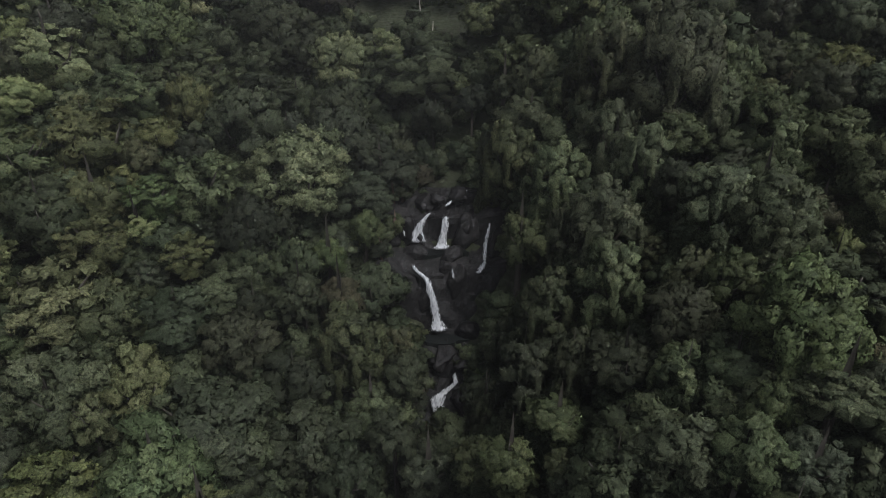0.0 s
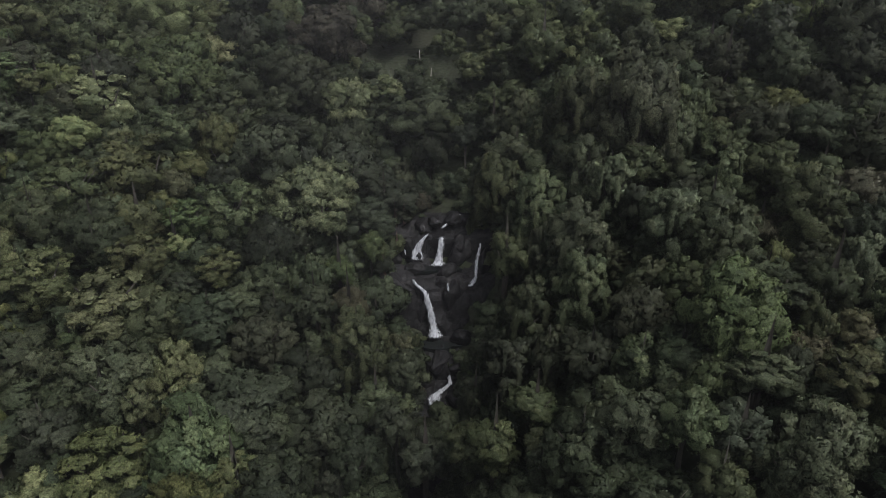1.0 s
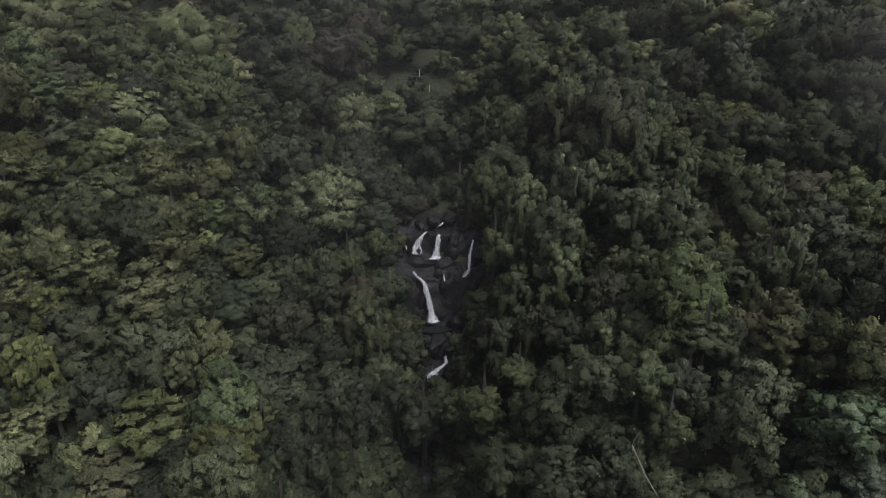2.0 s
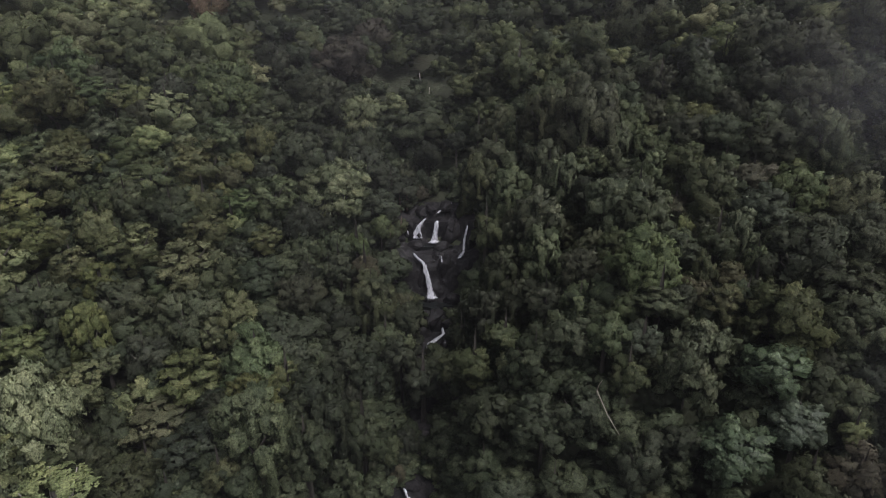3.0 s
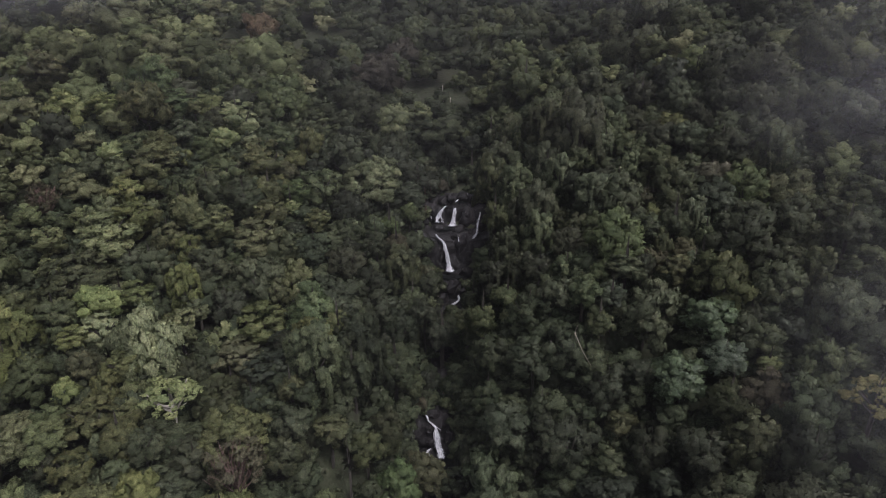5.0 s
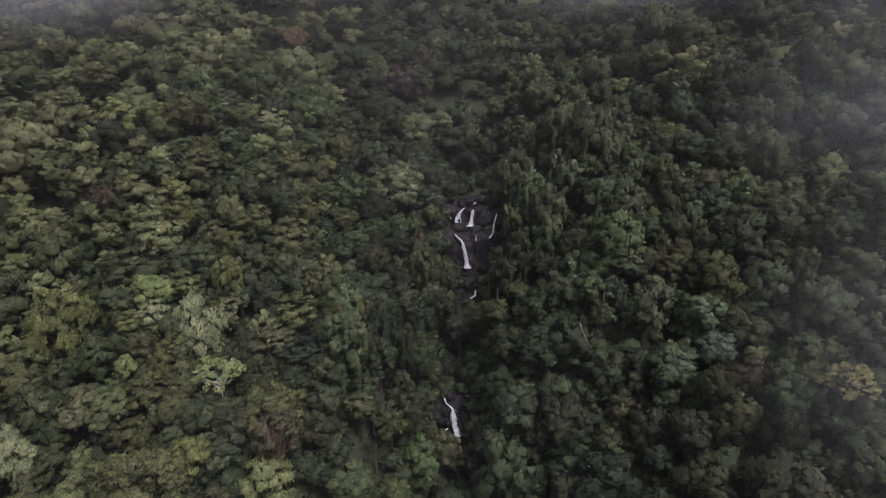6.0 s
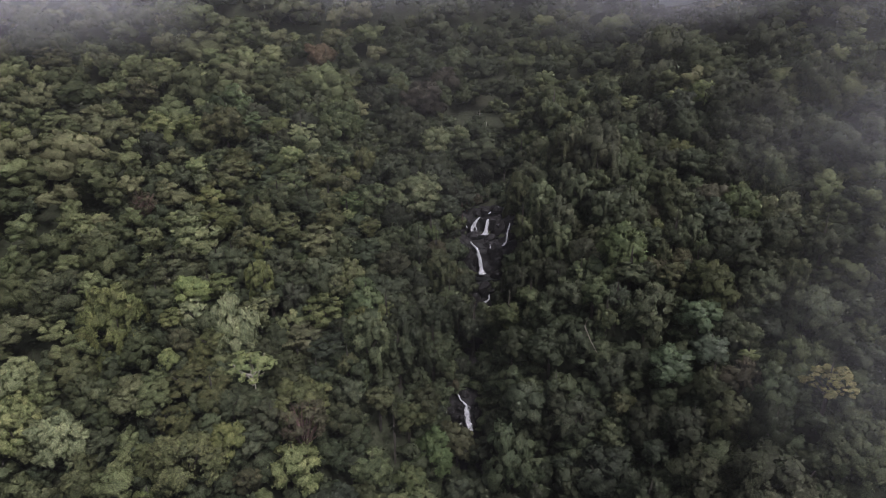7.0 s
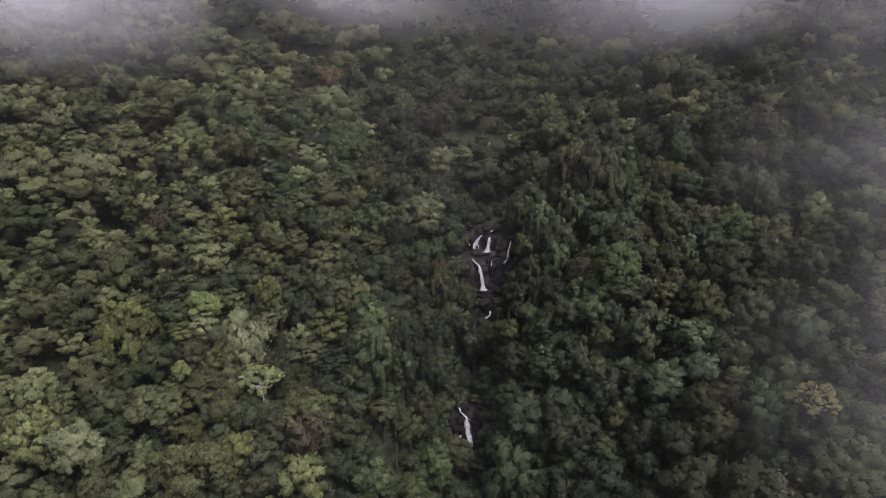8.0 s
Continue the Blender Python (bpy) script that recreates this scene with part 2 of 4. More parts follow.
def leaves(rng, spots, size, wide=0.5, wild=0.75, hang=0.0):
    """One pointed leaf spray at each place, facing roughly out from its clump."""
    at, out, light, shade = spots
    n = len(at)
    face = unit(out + rng.normal(0, wild, (n, 3)) + [0, 0, 0.35])
    way = rng.normal(0, 1, (n, 3)) + out * 0.2 - np.array([0, 0, hang])
    way = unit(way - face * (way * face).sum(1, keepdims=True))
    side = np.cross(face, way)
    s = (size * rng.uniform(0.6, 1.35, n))[:, None]
    base, tip = at - way * s * 0.4, at + way * s * 0.6 - face * s * 0.12
    v = np.stack([base + side * s * wide, base - side * s * wide, tip], 1).reshape(-1, 3)
    return v, np.arange(3 * n).reshape(-1, 3), np.repeat(unit(light + 0.3 * face), 3, axis=0), np.repeat(shade, 3)


def rosettes(rng, spots, size, blades=6, wide=0.22):
    """Whorls of long leaves at the twig ends."""
    at, out, light, shade = spots
    n = len(at)
    axis = unit(out * 0.7 + rng.normal(0, 0.35, (n, 3)) + [0, 0, 0.7])
    a = unit(np.cross(axis, rng.normal(0, 1, (n, 3))))
    b = np.cross(axis, a)
    verts, norms = [], []
    for k in range(blades):
        w = 2 * math.pi * (k + rng.uniform(-0.25, 0.25, n)) / blades
        ray = a * np.cos(w)[:, None] + b * np.sin(w)[:, None]
        side = np.cross(axis, ray)
        s = (size * rng.uniform(0.7, 1.25, n))[:, None]
        mid = at + ray * s * 0.55 + axis * s * 0.22
        tip = at + ray * s * 1.05 + axis * s * rng.uniform(-0.2, 0.15, n)[:, None]
        verts.append(np.stack([at, mid - side * s * wide, tip, mid + side * s * wide], 1).reshape(-1, 3))
        norms.append(np.repeat(unit(light + 0.4 * axis), 4, axis=0))
    return np.concatenate(verts), np.arange(4 * n * blades).reshape(-1, 4), np.concatenate(norms), np.tile(np.repeat(shade, 4), blades)


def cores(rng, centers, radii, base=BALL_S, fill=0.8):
    """The dense inside of each bough, its inner shade put into a darker clump value."""
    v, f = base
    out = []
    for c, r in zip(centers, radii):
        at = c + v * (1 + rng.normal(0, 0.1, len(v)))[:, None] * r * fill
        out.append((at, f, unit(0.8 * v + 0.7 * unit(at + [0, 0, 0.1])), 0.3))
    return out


def heap(rng, n, reach, bough, tall=0.9, low=-0.55):
    """Boughs of an uneven rounded crown: centres and radii, in units of the crown's radius."""
    i = np.arange(n) + 0.5
    up = 1 - i / n * (1 - low)
    turn = i * 2.39996 + rng.uniform(0, 6) + rng.normal(0, 0.35, n)
    flat_r = np.sqrt(np.maximum(1 - up ** 2, 0.02))
    c = np.stack([flat_r * np.cos(turn), flat_r * np.sin(turn), up * tall], 1) * (reach * rng.uniform(0.72, 1.12, (n, 1)))
    lean = rng.normal(0, 0.09, 2)
    c[:, 0] += lean[0] * (c[:, 2] + 0.5)
    c[:, 1] += lean[1] * (c[:, 2] + 0.5)
    r = bough * np.exp(rng.normal(0, 0.22, (n, 1))) * np.array([[1, 1, 0.8]])
    return np.vstack([c, [[0, 0, -0.05]]]), np.vstack([r, [[0.5, 0.5, 0.5]]])


def clumps(rng, centers, radii, per, small, flat=0.7, rise=0.35):
    """Leaf clumps over the outside of the boughs: centres, radii, the way out and a shade of their own."""
    k = np.repeat(np.arange(len(centers)), per)
    way = unit(rng.normal(0, 1, (len(k), 3)) + 0.75 * unit(centers + [0, 0, 0.05])[k] + [0, 0, rise])
    at = centers[k] + way * radii[k] * rng.uniform(0.75, 1.08, (len(k), 1))
    keep = np.ones(len(k), bool)
    for j, (c, r) in enumerate(zip(centers, radii)):
        keep &= ((((at - c) / r) ** 2).sum(1) > 0.55) | (k == j)
    at, way, k = at[keep], way[keep], k[keep]
    size = small * np.exp(rng.normal(0, 0.3, (len(at), 1))) * np.array([[1, 1, flat]])
    shade = np.clip(rng.normal(0.5, 0.2, len(at)) + rng.normal(0, 0.16, len(centers))[k], 0, 1)
    return at, size, way, shade


def leaf_spots(rng, tufts, n, spill=1.12):
    """n leaf places on the clumps, with the way out, the way they turn to the light and their clump's shade."""
    at, size, way, shade = tufts
    area = size[:, 0] ** 2
    k = rng.choice(len(at), n, p=area / area.sum())
    d = unit(rng.normal(0, 1, (n, 3)) + 0.55 * way[k] + [0, 0, 0.25])
    p = at[k] + d * size[k] * rng.uniform(0.6, spill, (n, 1))
    out = unit(d / size[k])
    return p, out, unit(0.7 * out + 0.45 * way[k] + 0.8 * unit(p + [0, 0, 0.15])), shade[k]


def tufts_mesh(rng, tufts, grow=1.0):
    """The leaf clumps themselves, as uneven cushions."""
    at, size, way, shade = tufts
    v, f = BALL_S
    p = at[:, None] + v[None] * size[:, None] * grow * (0.92 + rng.normal(0, 0.24, (len(at), len(v), 1)))
    n = unit(0.7 * unit(v[None] / size[:, None] * size[:, None, :1]) + 0.45 * way[:, None] + 0.8 * unit(p + [0, 0, 0.15]))
    faces = (f[None] + (np.arange(len(at)) * len(v))[:, None, None]).reshape(-1, 3)
    return p.reshape(-1, 3), faces, n.reshape(-1, 3), np.repeat(shade, len(v))


def skin(rng, centers, radii, n):
    """n leaf places all over the outside of the boughs, as leaf_spots gives them."""
    area = radii.prod(1) ** (2 / 3)
    k = rng.choice(len(centers), n * 3, p=area / area.sum())
    d = unit(rng.normal(0, 1, (n * 3, 3)) + 0.35 * unit(centers + [0, 0, 0.05])[k])
    p = centers[k] + d * radii[k] * rng.uniform(0.8, 1.05, (n * 3, 1))
    inside = np.zeros(len(p), bool)
    for c, r in zip(centers, radii):
        inside |= (((p - c) / r) ** 2).sum(1) < 0.55
    p, d, k = p[~inside][:n], d[~inside][:n], k[~inside][:n]
    out = unit(d / radii[k])
    return p, out, unit(0.8 * out + 0.7 * unit(p + [0, 0, 0.15])), np.clip(rng.normal(0.35, 0.15, len(centers)), 0, 1)[k]


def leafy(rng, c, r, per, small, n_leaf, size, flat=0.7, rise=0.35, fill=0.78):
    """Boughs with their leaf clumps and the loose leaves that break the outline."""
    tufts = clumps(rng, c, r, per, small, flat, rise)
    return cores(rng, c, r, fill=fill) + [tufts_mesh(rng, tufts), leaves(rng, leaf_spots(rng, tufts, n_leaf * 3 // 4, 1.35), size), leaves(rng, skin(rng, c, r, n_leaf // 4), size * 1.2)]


def crown_grand(rng):
    c, r = heap(rng, 24, 0.70, 0.27, 0.85)
    return join(leafy(rng, c, r, 12, 0.1, 4600, 0.066))


def crown_round(rng):
    n = int(rng.integers(8, 17))
    c, r = heap(rng, n, 0.64, 1.2 / math.sqrt(n), float(rng.uniform(0.75, 1.05)))
    return join(leafy(rng, c, r, int(115 / n), 0.145, 2000, 0.095))


def crown_dome(rng):
    c, r = heap(rng, 20, 0.70, 0.29, 1.0)
    return join(leafy(rng, c, r, 7, 0.125, 1900, 0.088, 0.85, 0.15))


def crown_bush(rng):
    c, r = heap(rng, 7, 0.55, 0.42, 0.9)
    return join(leafy(rng, c, r, 5, 0.22, 560, 0.17))


def crown_layered(rng):
    """Flat tiers of leaf whorls over a loose body."""
    n = int(rng.integers(13, 19))
    turn, out = rng.uniform(0, 6.28, n), np.sqrt(rng.uniform(0.02, 1, n)) * 0.8
    c = np.stack([out * np.cos(turn), out * np.sin(turn), 0.5 - 0.75 * out ** 1.6 + rng.uniform(-0.25, 0.2, n)], 1)
    r = rng.uniform(0.2, 0.36, (n, 1)) * np.array([[1, 1, 0.4]])
    tiers = clumps(rng, c, r, 7, 0.12, 0.45, 0.8)
    body_c, body_r = heap(rng, 9, 0.58, 0.36, 1.0, -0.8)
    body_c[:, 2] -= 0.3
    return join(leafy(rng, body_c, body_r, 6, 0.16, 450, 0.085) + [tufts_mesh(rng, tiers, 0.9), rosettes(rng, leaf_spots(rng, tiers, 110, 1.2), 0.085, 5, 0.28),
                leaves(rng, leaf_spots(rng, tiers, 1000, 1.25), 0.088)])


def crown_umbrella(rng):
    n = 13
    turn, out = np.arange(n) * 2.4, np.sqrt((np.arange(n) + 0.3) / n) * 0.78
    c = np.stack([out * np.cos(turn), out * np.sin(turn), 0.45 - 0.45 * out ** 2 + rng.uniform(-0.1, 0.1, n)], 1)
    r = rng.uniform(0.2, 0.3, (n, 1)) * np.array([[1, 1, 0.4]])
    tiers = clumps(rng, c, r, 8, 0.11, 0.5, 0.6)
    return join([rosettes(rng, leaf_spots(rng, tiers, 420), 0.07, 5, 0.36), leaves(rng, leaf_spots(rng, tiers, 1100), 0.085)])


def crown_open(rng):
    """A thin crown of loose leaf sprays, with the air showing between them."""
    c, r = heap(rng, 18, 0.72, 0.26, 0.75, -0.3)
    sprays = clumps(rng, c, r, 9, 0.075, 0.5, 0.5)
    return join([leaves(rng, leaf_spots(rng, sprays, 3200), 0.09)])


def crown_vine(rng):
    """A tall crown smothered in creepers that hang down its sides in strands."""
    n = 16
    z = np.linspace(0.85, -0.9, n)
    turn = np.arange(n) * 2.39996 + rng.uniform(0, 6)
    out = np.interp(z, [-1, -0.2, 0.5, 1], [0.72, 0.66, 0.5, 0.1]) * rng.uniform(0.75, 1.15, n)
    c = np.stack([out * np.cos(turn), out * np.sin(turn), z], 1)
    r = rng.uniform(0.24, 0.42, (n, 1)) * np.array([[1, 1, 1.1]])
    body_c, body_r = np.array([[0, 0, 0.2], [0, 0, -0.5]]), np.array([[0.45, 0.45, 0.7], [0.6, 0.6, 0.7]])
    tops = clumps(rng, c, r, 7, 0.13, 0.8, 0.2)
    m = 46
    head = c[rng.integers(0, n, m)] * rng.uniform(0.9, 1.2, (m, 1))
    ray = unit(head * [1, 1, 0] + rng.normal(0, 0.05, (m, 3)) * [1, 1, 0])
    fall, drop = np.tile(np.linspace(0, 1, 6), m), np.repeat(rng.uniform(0.35, 0.8, m), 6)
    ray, head = np.repeat(ray, 6, axis=0), np.repeat(head, 6, axis=0)
    at = head + ray * (0.24 + 0.1 * np.sin(fall * 2.6))[:, None] + np.array([0, 0, 1.0]) * (0.1 - drop * fall)[:, None] + rng.normal(0, 0.015, (6 * m, 3))
    strands = at, np.repeat(rng.uniform(0.045, 0.085, m), 6)[:, None] * np.array([[1, 1, 1.5]]), unit(ray + [0, 0, 0.25]), np.repeat(np.clip(rng.normal(0.55, 0.22, m), 0, 1), 6)
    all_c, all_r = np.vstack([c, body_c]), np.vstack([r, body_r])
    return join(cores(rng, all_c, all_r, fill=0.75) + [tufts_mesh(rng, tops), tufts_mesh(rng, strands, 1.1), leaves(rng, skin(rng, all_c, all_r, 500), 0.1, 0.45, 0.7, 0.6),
                leaves(rng, leaf_spots(rng, tops, 450, 1.3), 0.095, 0.45), leaves(rng, leaf_spots(rng, strands, 1100, 1.5), 0.09, 0.34, 0.6, 1.2)])


def crown_bigleaf(rng):
    c, r = heap(rng, 16, 0.66, 0.34, 0.95)
    return join(leafy(rng, c, r, 6, 0.13, 500, 0.08) + [rosettes(rng, leaf_spots(rng, clumps(rng, c, r, 8, 0.13), 480), 0.07, 6, 0.32)])


def crown_bare(rng):
    """A thin crown: a mesh of twigs with few leaves left."""
    c, r = heap(rng, 12, 0.62, 0.32)
    return join([leaves(rng, leaf_spots(rng, clumps(rng, c, r, 9, 0.12), 2400), 0.1)])


def twig_mesh(rng):
    chunks = []
    for k in range(46):
        turn, lift = k * 2.39996, rng.uniform(0.05, 1.25)
        end = np.array([math.cos(turn) * math.cos(lift), math.sin(turn) * math.cos(lift), math.sin(lift)]) * rng.uniform(0.75, 1.0)
        start = np.array([0, 0, -0.75]) + end * 0.25
        mid = (start + end) / 2 + rng.normal(0, 0.07, 3)
        chunks.append(tube([start, mid, end], [0.026, 0.016, 0.005], 4))
        for j in range(3):
            s = start + (end - start) * rng.uniform(0.45, 0.9)
            chunks.append(tube([s, s + rng.normal(0, 0.13, 3) + [0, 0, 0.08]], [0.011, 0.004], 3))
    return join_any(chunks)


def limb_mesh(rng, reach=0.62, rise=0.25):
    chunks = []
    for k in range(7):
        turn = k * 2.39996 + rng.uniform(-0.3, 0.3)
        end = np.array([math.cos(turn) * reach, math.sin(turn) * reach, rise + rng.uniform(-0.2, 0.3)])
        start = np.array([0, 0, -0.55 + 0.05 * k])
        mid = (start + end) / 2 + [0, 0, -0.08] + rng.normal(0, 0.05, 3)
        chunks.append(tube([start, mid, end], [0.055, 0.036, 0.012], 5))
    return join_any(chunks)


def trunk_mesh(rng):
    z = np.array([-0.06, 0.0, 0.05, 0.3, 0.6, 0.8, 0.92])
    bend = rng.normal(0, 0.35, 2)
    pts = [[bend[0] * math.sin(3.1 * h), bend[1] * math.sin(3.1 * h), h] for h in z]
    return tube(pts, [1.9, 1.6, 1.15, 0.95, 0.85, 0.7, 0.4], 8)


# kind of tree: crown builder, how many builds, leaf, bark, height of the crown against its width, name
KINDS = {
    "grand": (crown_grand, 2, LEAF, BARK, 1.08, "spreading_tree"),
    "round": (crown_round, 10, LEAF, BARK, 1.22, "broadleaf_tree"),
    "dome": (crown_dome, 3, LEAF, BARK, 1.2, "domed_tree"),
    "layered": (crown_layered, 4, LEAF, BARK, 1.05, "layered_tree"),
    "umbrella": (crown_umbrella, 1, LEAF, BARK_PALE, 0.9, "umbrella_tree"),
    "vine": (crown_vine, 3, LEAF, BARK, 1.25, "creeper_covered_tree"),
    "bigleaf": (crown_bigleaf, 2, LEAF_GLOSSY, BARK, 1.05, "large_leaved_tree"),
    "bush": (crown_bush, 3, LEAF, TWIG, 1.0, "shrub"),
    "bare": (crown_bare, 1, LEAF, TWIG, 1.0, "half_bare_tree"),
    "open": (crown_open, 1, LEAF, BARK, 0.9, "thin_crowned_tree"),
}
TINT_WORDS = {"dark": "shadowy dark green", "deep": "very dark green", "mid": "mid green", "olive": "olive green", "moss": "mossy green", "lime": "fresh lime green", "pale": "pale yellowish green",
              "teal": "blue-green", "brown": "dull brown", "rust": "rust-red", "yellow": "yellow", "bright": "bright yellow-green"}
LABELS = {
    "grand": "big spreading broadleaf tree with a lumpy {} crown",
    "round": "broadleaf tree with a rounded {} crown on the slope",
    "dome": "dense domed evergreen tree with packed {} leaf clumps",
    "layered": "tree with flat tiered boughs of whorled {} leaves",
    "umbrella": "slender pale-trunked tree with an open {} umbrella crown",
    "vine": "tall tree smothered in hanging {} creepers",
    "bigleaf": "large-leaved tree with glossy {} whorls",
    "bush": "leafy {} shrub crowding the stream bank",
    "open": "thin-crowned tree with loose sprays of {} leaves",
    "bare": "half-bare {} tree with a haze of thin twigs",
}
MADE = {}


def build_tree(kind, build):
    crown_of, builds, leaf, bark, tall, name = KINDS[kind]
    rng = np.random.default_rng(1000 + 17 * build + sum(map(ord, kind)))
    tree = new(name)
    tree.empty_display_size = 0.5
    part("trunk", mesh("trunk", *trunk_mesh(rng), bark, True), tree)
    part("bough", mesh("bough", *(twig_mesh(rng) if kind == "bare" else limb_mesh(rng)), bark, True), tree)
    verts, faces, normals, shade = crown_of(rng)
    part("crown", mesh("crown", verts, faces, leaf, normals=normals, clump=shade), tree)
    return tree


def plant(kind, tint, x, y, z, r, rng, sway=0.2):
    """A tree rooted in the soil at x, y with its crown's middle at the height z."""
    crown_of, builds, leaf, bark, tall, name = KINDS[kind]
    build = int(rng.integers(builds))
    soil = float(ground(x, y)) - 0.15
    h = max(z - soil, r * 0.6)
    at = pose(x, y, soil, 0, 0, float(rng.uniform(0, 360)))
    key = (kind, build)
    if key not in MADE:
        tree = MADE[key] = build_tree(kind, build)
        tree.matrix_basis = at
    else:
        tree = copy_thing(MADE[key], at)
    tagged(tree, LABELS[kind].format(TINT_WORDS[tint]), "shrub" if kind == "bush" else "tree", name.replace("_", " ") + "s of the valley forest")
    wide = r * rng.uniform(1 - sway, 1 + sway), r * rng.uniform(1 - sway, 1 + sway), r * tall * rng.uniform(1 - sway, 1 + sway)
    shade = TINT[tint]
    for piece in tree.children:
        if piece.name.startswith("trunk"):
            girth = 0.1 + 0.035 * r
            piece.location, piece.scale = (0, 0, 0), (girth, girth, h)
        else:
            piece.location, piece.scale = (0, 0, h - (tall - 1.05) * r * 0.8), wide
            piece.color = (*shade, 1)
    return tree


# ---- the stream's rock bed ----
def rock_bed():
    step, y, z = [], np.array(BED_Y), np.array(BED_Z)
    run = np.concatenate([[0], np.cumsum(np.hypot(np.diff(y), np.diff(z)))])
    s = np.arange(0, np.interp(68.5, y, run), 0.3)
    py, pz = np.interp(s, run, y), np.interp(s, run, z)
    across = np.linspace(-7, 7, 57)
    verts = []
    for a, (yy, zz) in enumerate(zip(py, pz)):
        for b in across:
            x = b + float(stream_x(yy))
            bank = 0.05 * max(abs(b) - 2.5, 0) ** 2
            block = noise.noise(Vector((x * 0.5, s[a] * 0.45, 3.0))) * 0.8
            rough = noise.ridged_multi_fractal(Vector((x * 0.4, s[a] * 0.35, 1.0)), 1.0, 2.0, 5, 1.0, 2.0) * 0.35 - 0.3
            verts.append((x, yy - block * 0.6 - rough * 0.5, zz + bank + block * 0.5 + rough * 0.5 - 0.35))
    return mesh("rock_bed", verts, grid_faces(len(across), len(s)), ROCK)


tagged(new("rock_bed", rock_bed()), "dark wet stepped rock bed of a mountain stream", "rock", kind="structure")


def boulder(x, y, z, rx, ry, rz, turn=0.0, seed=0, label="dark wet boulder beside the falling stream"):
    v, f = BALL_L
    rng = np.random.default_rng(seed)
    flats = unit(rng.normal(0, 1, (9, 3)))
    d = (v @ flats.T)
    cut = np.minimum(1, (rng.uniform(0.6, 0.9, 9) / np.maximum(d, 0.05)).min(1))
    lumps = np.array([noise.fractal(Vector(p) * 1.7 + Vector((seed, 0, 0)), 1.0, 2.0, 5) for p in v])
    v = v * (cut * (1 + 0.16 * lumps))[:, None] * [rx, ry, rz]
    ob = new("boulder", mesh("boulder", v, f, ROCK, True))
    ob.matrix_basis = pose(x, y, z, 0, 0, turn)
    return tagged(ob, label, "boulder", "boulders of the stream bed")


BOULDERS = [
    (-5.0, 60.3, 22.6, 2.5, 1.7, 3.2), (2.5, 64.3, 26.6, 1.9, 1.4, 2.2), (1.6, 60.1, 22.4, 1.5, 1.2, 2.7), (-3.9, 64.2, 27.2, 1.2, 1.0, 1.8),
    (-1.2, 64.8, 27.3, 0.9, 0.8, 1.6), (-2.8, 62.3, 25.2, 1.5, 1.0, 1.0), (1.2, 62.2, 25.0, 1.7, 1.0, 1.1), (0.2, 55.6, 17.3, 2.6, 1.3, 1.3),
    (-1.8, 59.3, 21.5, 0.9, 0.9, 2.2), (3.0, 61.2, 23.6, 1.2, 1.0, 1.6), (2.3, 52.4, 13.6, 1.9, 1.6, 1.7), (-1.6, 54.0, 15.2, 1.3, 1.1, 1.2),
    (1.6, 66.4, 30.2, 1.5, 1.2, 0.9), (-2.2, 66.2, 29.4, 1.6, 1.2, 1.0), (5.4, 62.4, 26.0, 1.0, 1.0, 2.2), (2.6, 57.3, 18.8, 1.3, 1.1, 1.2),
    (-4.3, 29.6, 4.6, 1.0, 0.9, 1.2), (0.4, 29.0, 5.2, 1.1, 0.9, 1.6), (-3.2, 27.6, 3.4, 0.8, 0.7, 0.6), (1.6, 26.6, 3.2, 0.9, 0.8, 0.8), (-2.4, 31.8, 7.2, 1.2, 1.0, 0.8),
    (-2.45, 63.1, 26.5, 0.4, 0.4, 0.75), (2.4, 63.9, 27.6, 1.0, 0.8, 1.5), (-5.6, 63.6, 26.2, 1.3, 1.0, 1.2), (-3.6, 28.6, 4.9, 0.9, 0.8, 0.8), (-2.5, 28.2, 4.9, 0.7, 0.6, 0.6),
    (-2.6, 29.6, 6.0, 0.8, 0.7, 0.7), (0.2, 60.6, 24.6, 0.8, 0.7, 0.7), (-0.6, 65.8, 29.9, 1.0, 0.8, 0.7), (-1.0, 54.9, 16.9, 0.9, 0.7, 0.7), (1.9, 54.6, 16.6, 1.0, 0.8, 0.9),
]
for i, (x, y, z, rx, ry, rz) in enumerate(BOULDERS):
    boulder(x, y, z, rx, ry, rz, 37 * i, i + 1)


